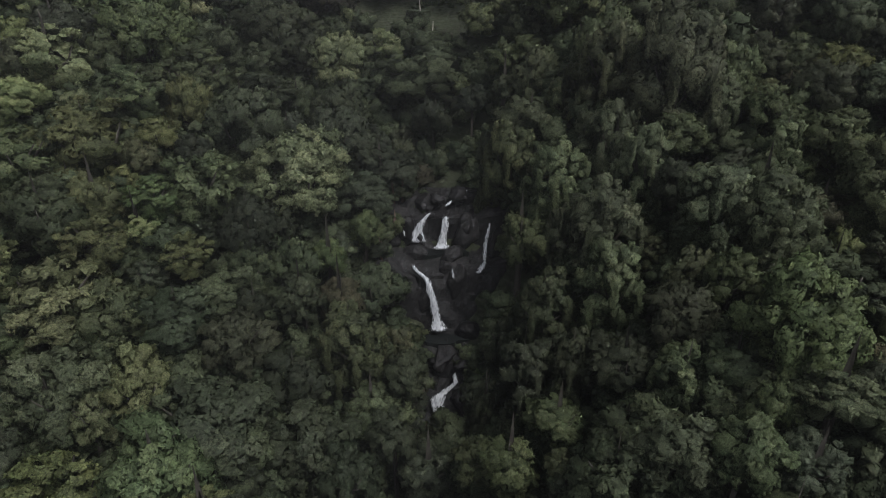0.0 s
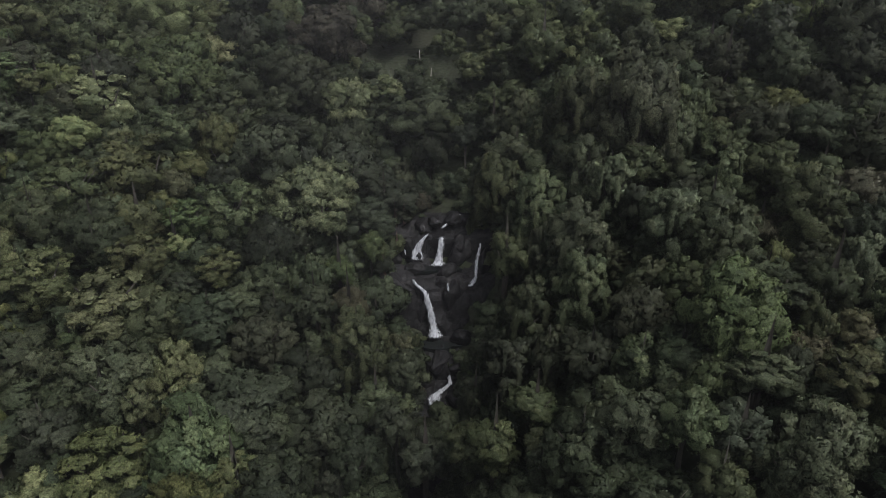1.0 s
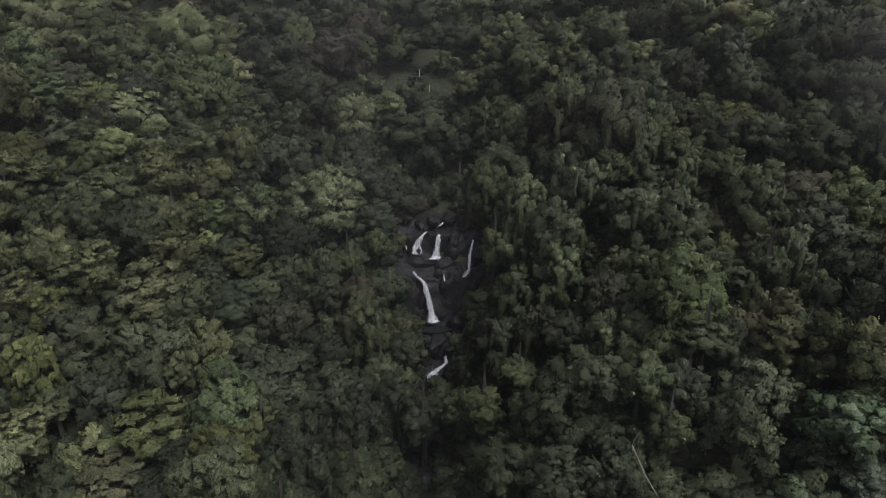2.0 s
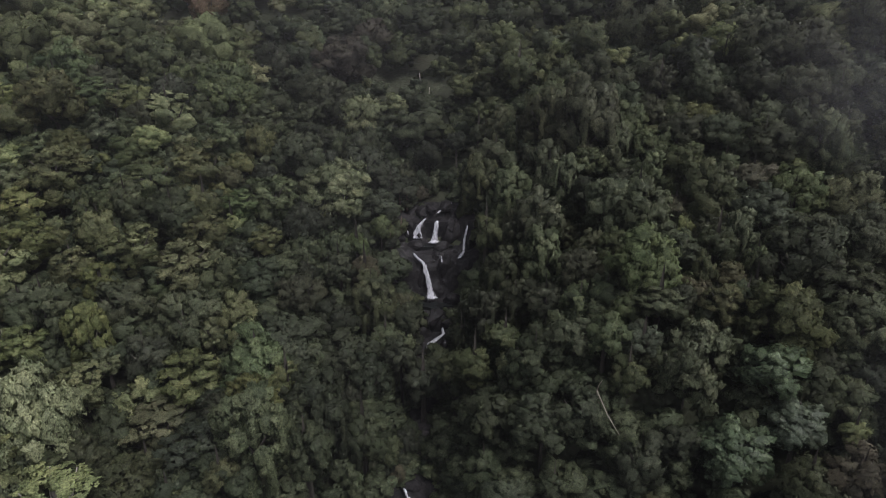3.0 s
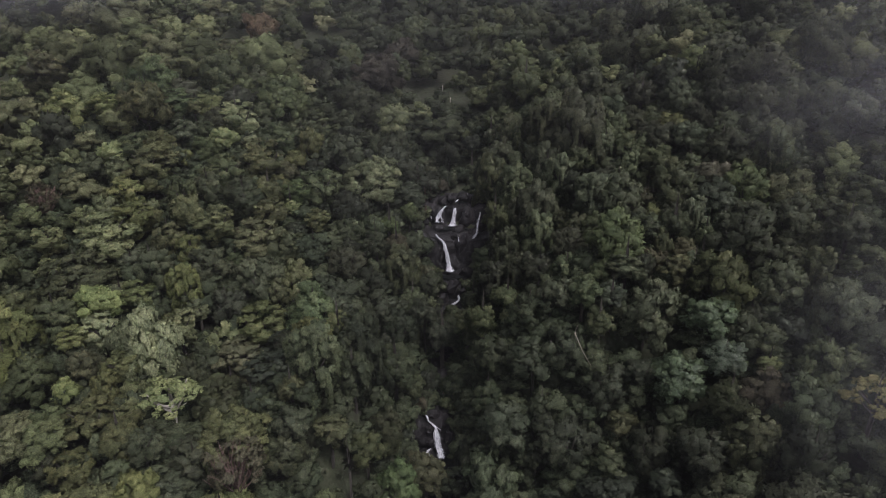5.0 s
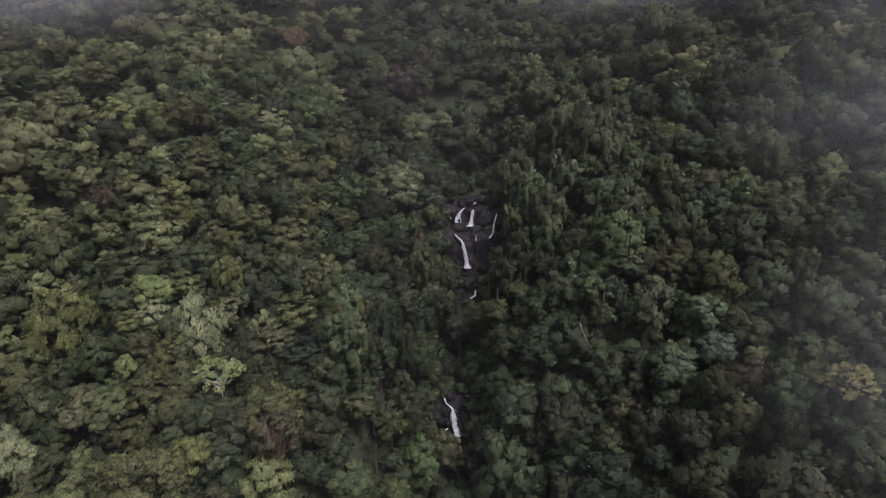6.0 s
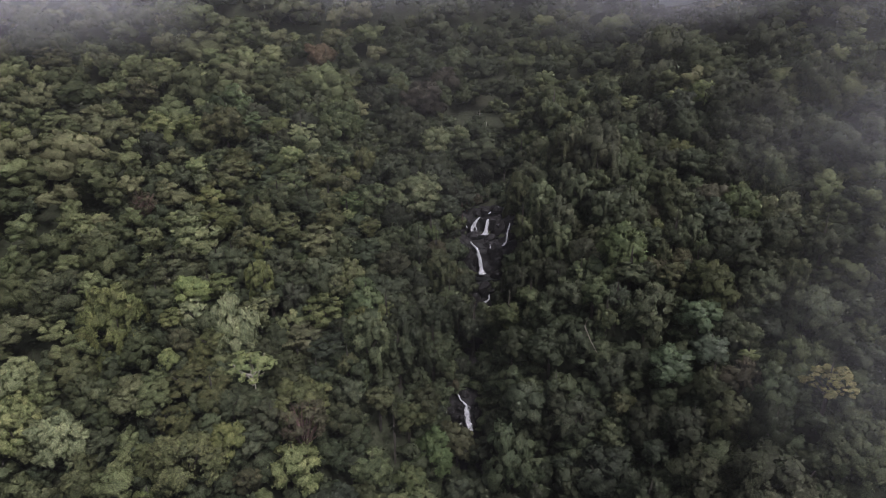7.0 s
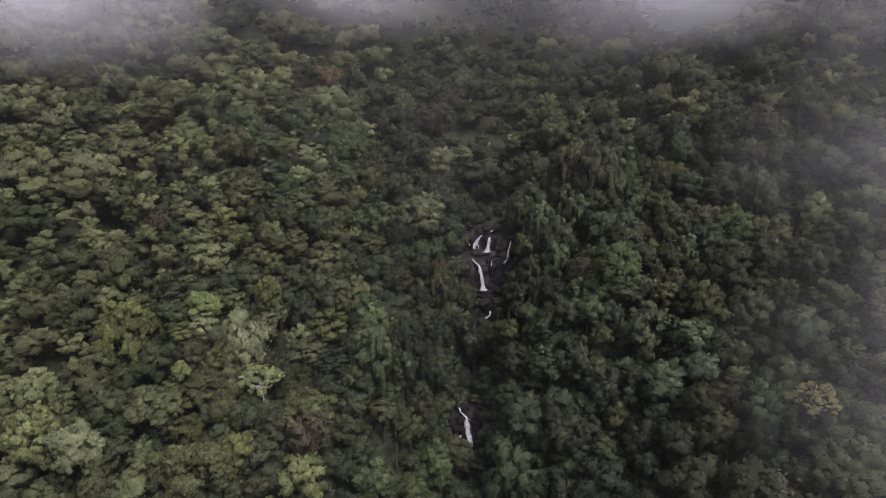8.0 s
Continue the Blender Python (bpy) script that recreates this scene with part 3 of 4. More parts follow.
# ---- falling water ----
def ribbon(name, line, mat, label, seed=0, bulge=0.25, name_group="falls of the mountain stream"):
    """A fall: a rounded, uneven sheet of water along a line of (x, y, z, width)."""
    line = np.array(line, float)
    t = np.concatenate([[0], np.cumsum(np.linalg.norm(np.diff(line[:, :3], axis=0), axis=1))])
    s = np.arange(0, t[-1], 0.12)
    p = np.stack([np.interp(s, t, line[:, k]) for k in range(4)], 1)
    soft = np.ones(5) / 5
    for k in range(4):
        p[:, k] = np.convolve(np.pad(p[:, k], 2, mode="edge"), soft, "valid")
    across, n = np.linspace(-1, 1, 13), len(s)
    v = []
    for i in range(n):
        for a in across:
            ragged = 1 + 0.6 * noise.noise(Vector((seed, s[i] * 0.9, a * 0.7)))
            x = p[i, 0] + a * p[i, 3] * 0.47 * ragged
            out = bulge * math.sqrt(max(1 - a * a, 0)) + 0.10 * noise.noise(Vector((x * 4, s[i] * 0.6, seed)))
            v.append((x, p[i, 1] - 0.35 - out, p[i, 2] + out * 0.5 + 0.1))
    me = mesh(name, v, grid_faces(len(across), n), mat, True)
    ends = np.minimum(1, np.minimum(np.arange(n), np.arange(n)[::-1])[:, None] / 4)
    me.attributes.new("body", "FLOAT", "POINT").data.foreach_set("value", ((1 - across[None, :] ** 2) * ends).ravel().astype(np.float32))
    ob = new(name, me)
    thick = ob.modifiers.new("thickness", "SOLIDIFY")
    thick.thickness = 0.06
    return tagged(ob, label, "waterfall", name_group)


ribbon("waterfall", [(-1.2, 64.8, 28.9, 0.35), (-1.7, 64.4, 28.6, 0.45), (-2.2, 64.1, 28.1, 0.7), (-2.6, 63.8, 27.3, 1.4), (-2.8, 63.5, 26.4, 1.9), (-2.85, 63.3, 25.8, 2.2)], FOAM, "white fan of water spilling over a rock lip", 1)
ribbon("waterfall", [(-4.0, 64.2, 28.0, 0.2), (-4.1, 63.8, 27.0, 0.25), (-4.0, 63.6, 26.3, 0.2)], VEIL, "hair-thin trickle beside the upper falls", 11, 0.05)
ribbon("waterfall", [(0.25, 64.6, 28.7, 0.6), (0.15, 64.1, 28.2, 0.75), (0.0, 63.6, 26.6, 0.95), (-0.15, 63.3, 25.9, 1.1), (-0.4, 62.9, 25.6, 2.2), (-0.5, 62.5, 25.5, 2.8)], FOAM, "straight white fall splashing onto a ledge", 2)
ribbon("waterfall", [(4.9, 64.3, 28.2, 0.3), (4.8, 63.9, 27.4, 0.45), (4.5, 63.2, 26.4, 0.6), (4.35, 62.5, 25.2, 0.6), (4.24, 60.7, 25.1, 0.7), (3.84, 60.0, 24.7, 1.0), (3.25, 59.4, 24.4, 0.8)], VEIL, "thin white side fall down a dark cleft", 3)
ribbon("waterfall", [(-3.1, 60.5, 25.2, 0.4), (-2.8, 60.2, 24.6, 0.6), (-1.9, 59.9, 23.9, 0.7), (-1.45, 59.5, 23.3, 0.8), (-1.1, 59.1, 22.2, 0.95), (-0.85, 58.7, 21.0, 1.1), (-0.65, 58.4, 19.9, 1.2), (-0.4, 58.0, 19.2, 2.0), (0.0, 57.4, 18.7, 2.9)],
       FOAM, "tall curved white main fall into a pool", 4, 0.35)
ribbon("waterfall", [(0.9, 60.2, 25.1, 0.25), (1.0, 59.8, 24.3, 0.35), (1.2, 59.5, 23.6, 0.3)], VEIL, "small trickle between dark boulders", 5, 0.1)
ribbon("waterfall", [(-0.4, 55.1, 17.7, 0.4), (0.0, 54.8, 17.3, 0.6), (0.4, 54.6, 16.9, 0.3)], VEIL, "short spill over a rock rim", 12, 0.1)
ribbon("waterfall", [(1.3, 54.4, 16.2, 0.5), (1.1, 54.2, 15.8, 0.35), (1.35, 53.8, 15.4, 0.6), (0.9, 53.3, 15.1, 0.7), (0.2, 52.9, 14.8, 1.1), (-0.5, 52.5, 14.6, 1.8), (-0.5, 52.0, 14.0, 1.4), (0.0, 51.4, 13.3, 1.5), (0.3, 50.8, 12.6, 1.3), (-0.2, 49.8, 11.6, 1.8)],
       FOAM, "white slanting cascade between wet rocks", 6, 0.2)
ribbon("waterfall", [(-3.4, 31.7, 7.6, 0.3), (-3.0, 31.3, 7.3, 0.4), (-2.9, 30.8, 7.0, 0.35), (-2.2, 30.4, 6.7, 0.6), (-1.6, 30.0, 6.3, 0.7), (-1.6, 29.4, 5.6, 1.3), (-1.5, 28.8, 4.7, 1.5), (-1.1, 28.1, 3.9, 1.4), (-0.9, 27.5, 3.6, 1.8), (-0.6, 26.5, 3.2, 1.4)],
       BROKEN, "lower white broken cascade over dark rocks", 7, 0.2)
ribbon("waterfall", [(-4.9, 30.2, 6.9, 0.3), (-5.1, 29.4, 5.9, 0.4), (-5.2, 28.6, 4.6, 0.4)], VEIL, "thin white side trickle of the lower cascade", 8, 0.1)
ribbon("waterfall", [(1.6, 28.0, 4.8, 0.3), (1.9, 27.3, 3.9, 0.4), (2.2, 26.6, 3.2, 0.6)], VEIL, "thin white side trickle of the lower cascade", 9, 0.1)
ribbon("waterfall", [(-2.2, 28.0, 4.4, 0.4), (-2.9, 27.5, 3.9, 0.8), (-2.5, 27.0, 3.5, 1.0), (-2.6, 26.5, 3.2, 0.7)], BROKEN, "split arm of the lower cascade round a boulder", 13, 0.15)
ribbon("waterfall", [(-1.7, 30.0, 6.4, 0.2), (-1.1, 29.8, 6.3, 0.3), (-0.8, 29.5, 5.9, 0.2)], VEIL, "short splash beside the lower cascade", 14, 0.1)
ribbon("stream_crest", [(2.8, 67.0, 30.6, 0.3), (1.9, 66.3, 30.3, 0.5), (1.0, 65.6, 29.9, 0.4), (0.5, 65.2, 29.6, 0.8), (0.2, 64.9, 29.3, 0.6)], VEIL, "shallow broken water running to the lip", 10, 0.1)


def pool(x, y, z, rx, ry, seed):
    turn = np.linspace(0, 2 * math.pi, 36, endpoint=False)
    r = 1 + 0.2 * np.sin(turn * 3 + seed) + 0.1 * np.sin(turn * 5 + seed * 2)
    top = np.stack([x + rx * r * np.cos(turn), y + ry * r * np.sin(turn), np.full(36, z)], 1)
    v = np.vstack([top, top - [0, 0, 0.5]])
    f = [list(range(36))] + [[i, (i + 1) % 36, 36 + (i + 1) % 36, 36 + i][::-1] for i in range(36)]
    return tagged(new("pool", mesh("pool", v, f, POOL)), "small dark pool below a fall", "pool", "pools of the stream")


pool(0.2, 56.9, 18.35, 2.4, 1.0, 1)
pool(-0.6, 62.5, 25.45, 2.8, 0.9, 2)
pool(-0.6, 26.2, 3.0, 2.6, 1.2, 3)


def crown_fern(rng):
    """Arching fronds in a whorl."""
    chunks = []
    for k in range(13):
        w, lift = k * 2.39996, 0.5 + 0.25 * (k % 3)
        ray = np.array([math.cos(w), math.sin(w), 0])
        side = np.array([-math.sin(w), math.cos(w), 0])
        u = np.linspace(0, 1, 7)
        spine = u[:, None] * ray + (lift * u - 0.9 * u ** 2)[:, None] * np.array([0, 0, 1.0])
        wide = (0.17 * np.sin(np.pi * (0.12 + 0.86 * u)))[:, None] * side
        v = np.concatenate([spine + wide, spine - wide])
        f = [[i, i + 1, 8 + i, 7 + i] for i in range(6)]
        chunks.append((v, f, np.tile(unit(ray * 0.4 + [0, 0, 1.0]), (14, 1)), rng.uniform(0.3, 0.8)))
    return join(chunks)


KINDS["fern"] = (crown_fern, 1, LEAF, BARK, 1.0, "tree_fern")
LABELS["fern"] = "small tree fern with a star of {} fronds"


def dead_branch():
    """A bare bleached limb that sticks out of the crowns."""
    line = [(17.6, 26.6, 23.0), (17.0, 26.0, 25.2), (16.9, 25.5, 25.7), (17.1, 25.1, 25.3), (17.8, 24.0, 23.9), (18.4, 23.4, 23.0), (18.9, 22.9, 22.3)]
    main = tube(line, [0.09, 0.08, 0.08, 0.07, 0.06, 0.05, 0.02], 6)
    fork = tube([(17.0, 25.9, 25.3), (17.1, 25.8, 26.2), (17.4, 25.7, 26.9)], [0.06, 0.04, 0.015], 5)
    return tagged(new("dead_branch", mesh("dead_branch", *join_any([main, fork]), BARK_GREY, True)), "bleached bare branch bent among dark crowns", "branch")


dead_branch()


def pale_pole(x, y, lean, tall):
    z = float(ground(x, y)) - 0.3
    v, f = tube([(x, y, z), (x + 0.3 * lean, y, z + tall * 0.5), (x + lean, y + 0.2, z + tall)], [0.16, 0.12, 0.05], 6)
    w, g = tube([(x + 0.5 * lean, y, z + tall * 0.62), (x + 0.5 * lean - 0.7, y, z + tall * 0.85)], [0.06, 0.02], 5)
    return tagged(new("bare_trunk", mesh("bare_trunk", *join_any([(v, f), (w, g)]), BARK_PALE, True)), "slender bleached trunk standing in the cleft", "tree", "bare trunks of the cleft")


# ---- trees that stand out ----
PLANTED = {
    ("round", "rust"): [
        (-46.4, 113.4, 55.3, 3.9),
    ],
    ("layered", "olive"): [
        (-49.8, 99.4, 50.8, 4.7), (-51.1, 56.4, 38.7, 4.5), (-34, 62.5, 37.7, 4.7), (-49.6, 45.1, 33.9, 3.3),
        (-30, 51.3, 32.4, 3.3), (-44.8, 32.1, 26.7, 2.8), (-37.5, 47, 32.1, 3.8), (-14.3, 16.5, 16.5, 2.3),
        (-105.5, 88.3, 56.4, 4.2), (-80.5, 80.4, 50.4, 4.7), (-102.1, 60, 45.4, 3.9), (-92.3, 66.1, 46, 4.4),
        (-69, 2.2, 10.6, 3), (-22.5, 52.1, 30.9, 2.3), (-7.1, 86, 41.3, 2.9),
    ],
    ("layered", "pale"): [
        (-70.4, 68.1, 45.7, 4.3), (-63, 67.6, 46.5, 2.9), (-47.1, 68.7, 46.2, 1.6), (-52.4, 40.9, 31.9, 5),
        (-59.9, 38.8, 32.5, 2.6), (-46.9, 26.1, 24.3, 3.2), (-38.4, 31.1, 22.6, 3), (-53, 51.6, 35.8, 3.1),
        (-31.2, 46.2, 29.7, 4.3),
    ],
    ("layered", "mid"): [
        (-53.5, 33.6, 28.6, 5.1), (-23.4, 59.9, 33.9, 4.4), (-38.6, 57.9, 37.1, 3.9),
    ],
    ("round", "lime"): [
        (-35, 80.7, 44, 6.3), (-46.7, 85, 48.5, 5.4), (-19.3, 33, 24, 4.2), (-24.3, 106.2, 50, 2.6),
        (25.4, 80.2, 48.8, 2.9), (18.5, 30.3, 29.5, 2.4), (-34.9, 9.7, 19.1, 2.5), (-7.8, 60.5, 29, 1.8),
        (-10.9, 57, 27.9, 1.7),
    ],
    ("fern", "lime"): [
        (-11.9, 14.7, 12.4, 1),
    ],
    ("round", "brown"): [
        (-17.4, 96.4, 46.4, 5.8), (38.2, 15.8, 23.5, 3), (-13.1, 106, 49.8, 4.3), (-9.2, 51.7, 26.2, 2.3),
        (41, 53.1, 39.2, 2.7),
    ],
    ("bare", "brown"): [
        (-65.1, 47.6, 35.2, 3.2),
        (-24, 8.5, 16.5, 3.8),
    ],
    ("round", "moss"): [
        (-9, 11.5, 5.8, 2.6), (-14.5, 10, 8.4, 2.8), (-10, 17.5, 12.2, 2.4), (-15, 6.5, 5.6, 2.8),
    ],
    ("round", "deep"): [
        (21.5, 23.2, 19.4, 3.3), (8.5, 22.8, 12.4, 3.9), (16.4, 20.3, 12.8, 4.3), (25.9, 16.3, 14.8, 3.3), (31.1, 12, 17.6, 3.1),
        (-69.8, 61.5, 42.9, 4.1), (-21, 69.3, 37.1, 4.4), (-11.7, 70, 34.9, 4), (-34.6, 53.1, 34.2, 3.5),
        (-11.2, 39.8, 20.4, 3.7), (-7.6, 31.1, 16.4, 3.4), (46, 66.7, 49, 3.2), (-34.2, 26.8, 18.8, 3.3),
        (43.8, 57.1, 42.3, 3.7), (38.8, 58.7, 43.6, 2.8), (34.3, 59.8, 43.3, 2.9), (11.7, 32.8, 24.7, 3.4),
        (7.1, 30.1, 19.2, 3.2), (16.1, 26.5, 22.3, 3.5), (-12.5, 50.9, 27, 2.3), (-29.5, 94.8, 47.8, 3.7),
        (-19.8, 85.9, 42.1, 5.5), (-3.1, 46.5, 21.8, 2.4), (-4, 41.9, 19.5, 2.4), (-33, 35.4, 23.2, 2.7),
        (13.7, 40.7, 28, 2.5), (32.4, 39.9, 35.6, 2.3), (0.6, 44.4, 16.3, 2.6), (-3.6, 47, 17.6, 2.4),
        (4, 47.6, 18.6, 2.3), (-1.2, 41.5, 15.6, 2.8), (3.2, 40.5, 16.8, 2.8),
    ],
    ("round", "olive"): [
        (-55.3, 67.2, 45.9, 4.7), (-15.1, 63.6, 32.8, 5.5), (-25.7, 12.9, 16.3, 4.6), (-37.8, 10.1, 19.7, 2.6),
        (-12.4, 84.5, 39.1, 4.4), (-39, 3, 13.8, 5.5),
    ],
    ("dome", "moss"): [
        (36, 29.5, 31.8, 4.1), (26.4, 27.5, 27.3, 4.2), (45.5, 50.2, 37.1, 4.2), (24.5, 37.3, 33.8, 4.4),
    ],
    ("dome", "mid"): [
        (36.1, 92.4, 56.5, 8.1), (51.2, 63.7, 47.8, 3.6), (35.1, 49.5, 37.9, 4.1), (27.1, 48.3, 35.8, 4.1),
        (33.5, 71.6, 48, 2.5), (39.2, 68.6, 48.3, 2.9), (28.1, 75.3, 46.3, 3.5), (49.7, 25.6, 29.5, 4.3),
        (43.4, 29.8, 31.3, 3.5), (45.6, 18.9, 25.1, 3.2), (48, 39.2, 37.1, 3.2), (64.2, 74.7, 56.6, 4.7),
        (26.6, 52.1, 37.8, 2), (21.8, 43.7, 33.5, 2.2),
    ],
    ("round", "mid"): [
        (-11.5, 112.6, 52.6, 5), (-17, 46.2, 26, 3.2), (-36.6, 39.6, 27.7, 3.4), (-44, 36.9, 28.9, 3.3),
        (-53.4, 26.9, 26, 3.2), (47.2, 78.4, 53.8, 4.5), (45.8, 88.4, 57.5, 5.3), (57.4, 66.1, 49.7, 2.8),
        (61.4, 61.4, 48.6, 3.5), (64.1, 57.3, 47.7, 3.4), (30.1, 59.1, 41.6, 3.2), (25.8, 86.4, 52, 3.3),
        (13.5, 82.9, 47.6, 3.8), (-29.8, 39.7, 25.3, 3.8), (-18.8, 15.4, 17.8, 2.4), (-19.3, 13, 15, 2.4),
        (53.1, 33.2, 37.9, 2.6), (40.8, 23.4, 26.3, 2.4), 
        (-112.6, 95.6, 60.2, 7.9),
        (-71.3, 27, 25.7, 5.7), (-57.4, 11.6, 17.4, 4), (48.8, 3, 22.2, 5.4), (-27, 45.7, 28.7, 3),
        (-40.5, 53.3, 35.9, 2.5), (8.8, 39.3, 23.6, 2.1), (20.4, 27.1, 26.5, 2.1), (17.7, 42.2, 31.5, 2.8),
        (5.1, 37.6, 20.5, 2.4), (2.8, 38.9, 19.7, 2.1),
    ],
    ("vine", "mid"): [
        (-17.1, 21.8, 23.3, 4.2), (21.6, 63.4, 43.4, 5), (16.3, 66.8, 43.4, 3.8), (14.3, 53, 32.7, 3.5), (22.6, 50.9, 35.5, 3.4),
        (13.9, 48.2, 30.2, 3.2), (-8, 48.4, 23.8, 3.3), (17.7, 56.7, 37.8, 2.6), (7, 65.5, 34.2, 3.2),
        (10.6, 59, 34.4, 3.2),
    ],
    ("vine", "olive"): [
        (-59.2, 22.4, 23.2, 5.5),
    ],
    ("umbrella", "bright"): [
        (-34, 16, 20, 4.2),
    ],
    ("bigleaf", "teal"): [
        (33.7, 25.2, 28.3, 3.5), (29.9, 20.9, 21.8, 4), (35.2, 21.4, 24.8, 2.9),
    ],
    ("open", "yellow"): [
        (46.3, 8.9, 27.4, 3.6),
    ],
    ("round", "pale"): [
        (-71.8, 14, 18.2, 3.9), (-68.9, 7.4, 13.7, 5), (-59.3, 5.8, 13.6, 4.5), (-25.3, 6.3, 11.6, 4.2),
    ],
    ("layered", "lime"): [
        (-26.8, 57, 34.1, 2.7), (-31.3, 68.9, 40, 2.5),
    ],
    ("vine", "deep"): [
        (8.7, 48.7, 27, 2.9), (6.7, 43.6, 24.5, 2.5), (10.3, 42.6, 26.1, 2.3),
    ],
}
rng = np.random.default_rng(7)
STANDING = []
for (kind, tint), spots in PLANTED.items():
    for x, y, z, r in spots:
        plant("grand" if kind == "round" and r > 4.4 else kind, tint, x, y, z, r, rng, 0.06)
        STANDING.append((x, y, r))

for x, y, lean, tall in ((-1.6, 88.0, 0.3, 7.0), (-2.6, 89.0, -0.4, 9.0)):
    pale_pole(x, y, lean, tall)

# ---- the forest between them ----
def open_water(x, y):
    """How far the stream keeps the forest off, in metres to each side."""
    side = 2.4 * float(np.interp(y, [55, 57, 65, 67], [0, 1, 1, 0])) if x > 0 else 0.0
    return side + float(np.interp(y, [20, 24, 26, 30, 32, 34, 46, 49, 56, 58, 61, 66, 69, 72], [0, 1, 2.6, 2.6, 1.5, 0, 0, 1.4, 2.4, 3.6, 5.0, 3.6, 1.6, 0]))


def room(x, y, r, pack):
    return all((x - a) ** 2 + (y - b) ** 2 > (pack * (r + c)) ** 2 for a, b, c in STANDING)


def choose(x, y, rng):
    kind, tint = choose_by_slope(x, y, rng)
    if x < -26 and y < 45 and rng.random() < 0.5:
        tint = str(rng.choice(["mid", "olive", "pale"], p=[0.25, 0.5, 0.25]))
    if x < -26 and y >= 45 and rng.random() < 0.55:
        tint = str(rng.choice(["olive", "pale", "lime"], p=[0.45, 0.3, 0.25]))
    # Darker gully tints: the slopes' shade put into leaf colour, plus dark species.
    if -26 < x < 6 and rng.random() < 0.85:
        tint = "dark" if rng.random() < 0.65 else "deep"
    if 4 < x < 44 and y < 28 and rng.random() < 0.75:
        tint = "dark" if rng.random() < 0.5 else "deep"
    return kind, tint


def choose_by_slope(x, y, rng):
    """Which kind of tree grows there: light tiered trees on one slope, domes and creepers on the other."""
    k = rng.random()
    if x < -14:
        kind = "layered" if k < 0.30 else "vine" if k < 0.36 else "dome" if k < 0.46 else "round"
        tint = rng.choice(["deep", "mid", "olive", "pale", "lime", "brown"], p=[0.10, 0.36, 0.34, 0.13, 0.04, 0.03])
        if kind == "layered":
            tint = rng.choice(["mid", "olive", "pale"], p=[0.36, 0.44, 0.2])
    else:
        kind = "layered" if k < 0.05 else "vine" if k < 0.17 else "dome" if k < 0.45 else "bigleaf" if k < 0.47 else "round"
        tint = rng.choice(["deep", "mid", "olive", "lime", "brown"], p=[0.38, 0.46, 0.11, 0.02, 0.03] if y > 32 else [0.25, 0.50, 0.19, 0.03, 0.03])
        if kind == "vine":
            tint = "mid"
    return kind, str(tint)


count = 0
for attempt in range(20000):
    x, y = rng.uniform(-62, 56), rng.uniform(-4, 76)
    if abs(x) > 44 + 0.25 * max(y, 0) or (x + 5) ** 2 + (y - 95) ** 2 < 16:
        continue
    r = float(np.clip(rng.lognormal(1.27, 0.38), 1.5, 5.6))
    near_stream = abs(x - float(stream_x(y)))
    gap = open_water(x, y)
    if gap > 0 or 22 < y < 74 and near_stream < 4:
        r = min(r, 1.3 + 0.25 * near_stream)
    if gap > 0 and near_stream < gap + r * 0.9 or not room(x, y, r, 0.64):
        continue
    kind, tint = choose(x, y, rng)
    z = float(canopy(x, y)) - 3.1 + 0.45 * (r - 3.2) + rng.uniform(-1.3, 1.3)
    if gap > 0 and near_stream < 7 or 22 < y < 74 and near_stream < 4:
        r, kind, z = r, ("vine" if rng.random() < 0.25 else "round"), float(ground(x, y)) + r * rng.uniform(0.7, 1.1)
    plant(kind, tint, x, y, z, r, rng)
    STANDING.append((x, y, r))
    count += 1
    if count > 640:
        break


def rock_top(x, y):
    """Height of the soil or of the rock bed beside the stream, whichever is higher."""
    s = abs(x - float(stream_x(y)))
    bed = float(np.interp(y, BED_Y, BED_Z)) + 0.05 * max(s - 2.5, 0) ** 2 - 0.2
    return max(float(ground(x, y)), bed) if s < 7 and y < 68.5 else float(ground(x, y))


# bushes that crowd the banks
for attempt in range(1200):
    y = rng.uniform(46, 74) if attempt < 700 else rng.uniform(23, 36)
    side = rng.choice([-1, 1])
    x = float(stream_x(y)) + side * (open_water(side, y) + rng.uniform(0.3, 6.0))
    r = float(rng.uniform(0.7, 1.5))
    if abs(x - float(stream_x(y))) < open_water(side, y) + 0.55 * r or not room(x, y, r, 0.5):
        continue
    tint = str(rng.choice(["dark", "deep", "mid", "lime", "brown"], p=[0.25, 0.3, 0.25, 0.12, 0.08]))
    plant("bush", tint, x, y, rock_top(x, y) + r * rng.uniform(0.5, 0.9), r, rng)
    STANDING.append((x, y, r))


plant("bush", "deep", 0.6, 48.6, 12.6, 1.2, rng)
plant("bush", "dark", -1.6, 48.8, 12.7, 1.2, rng)


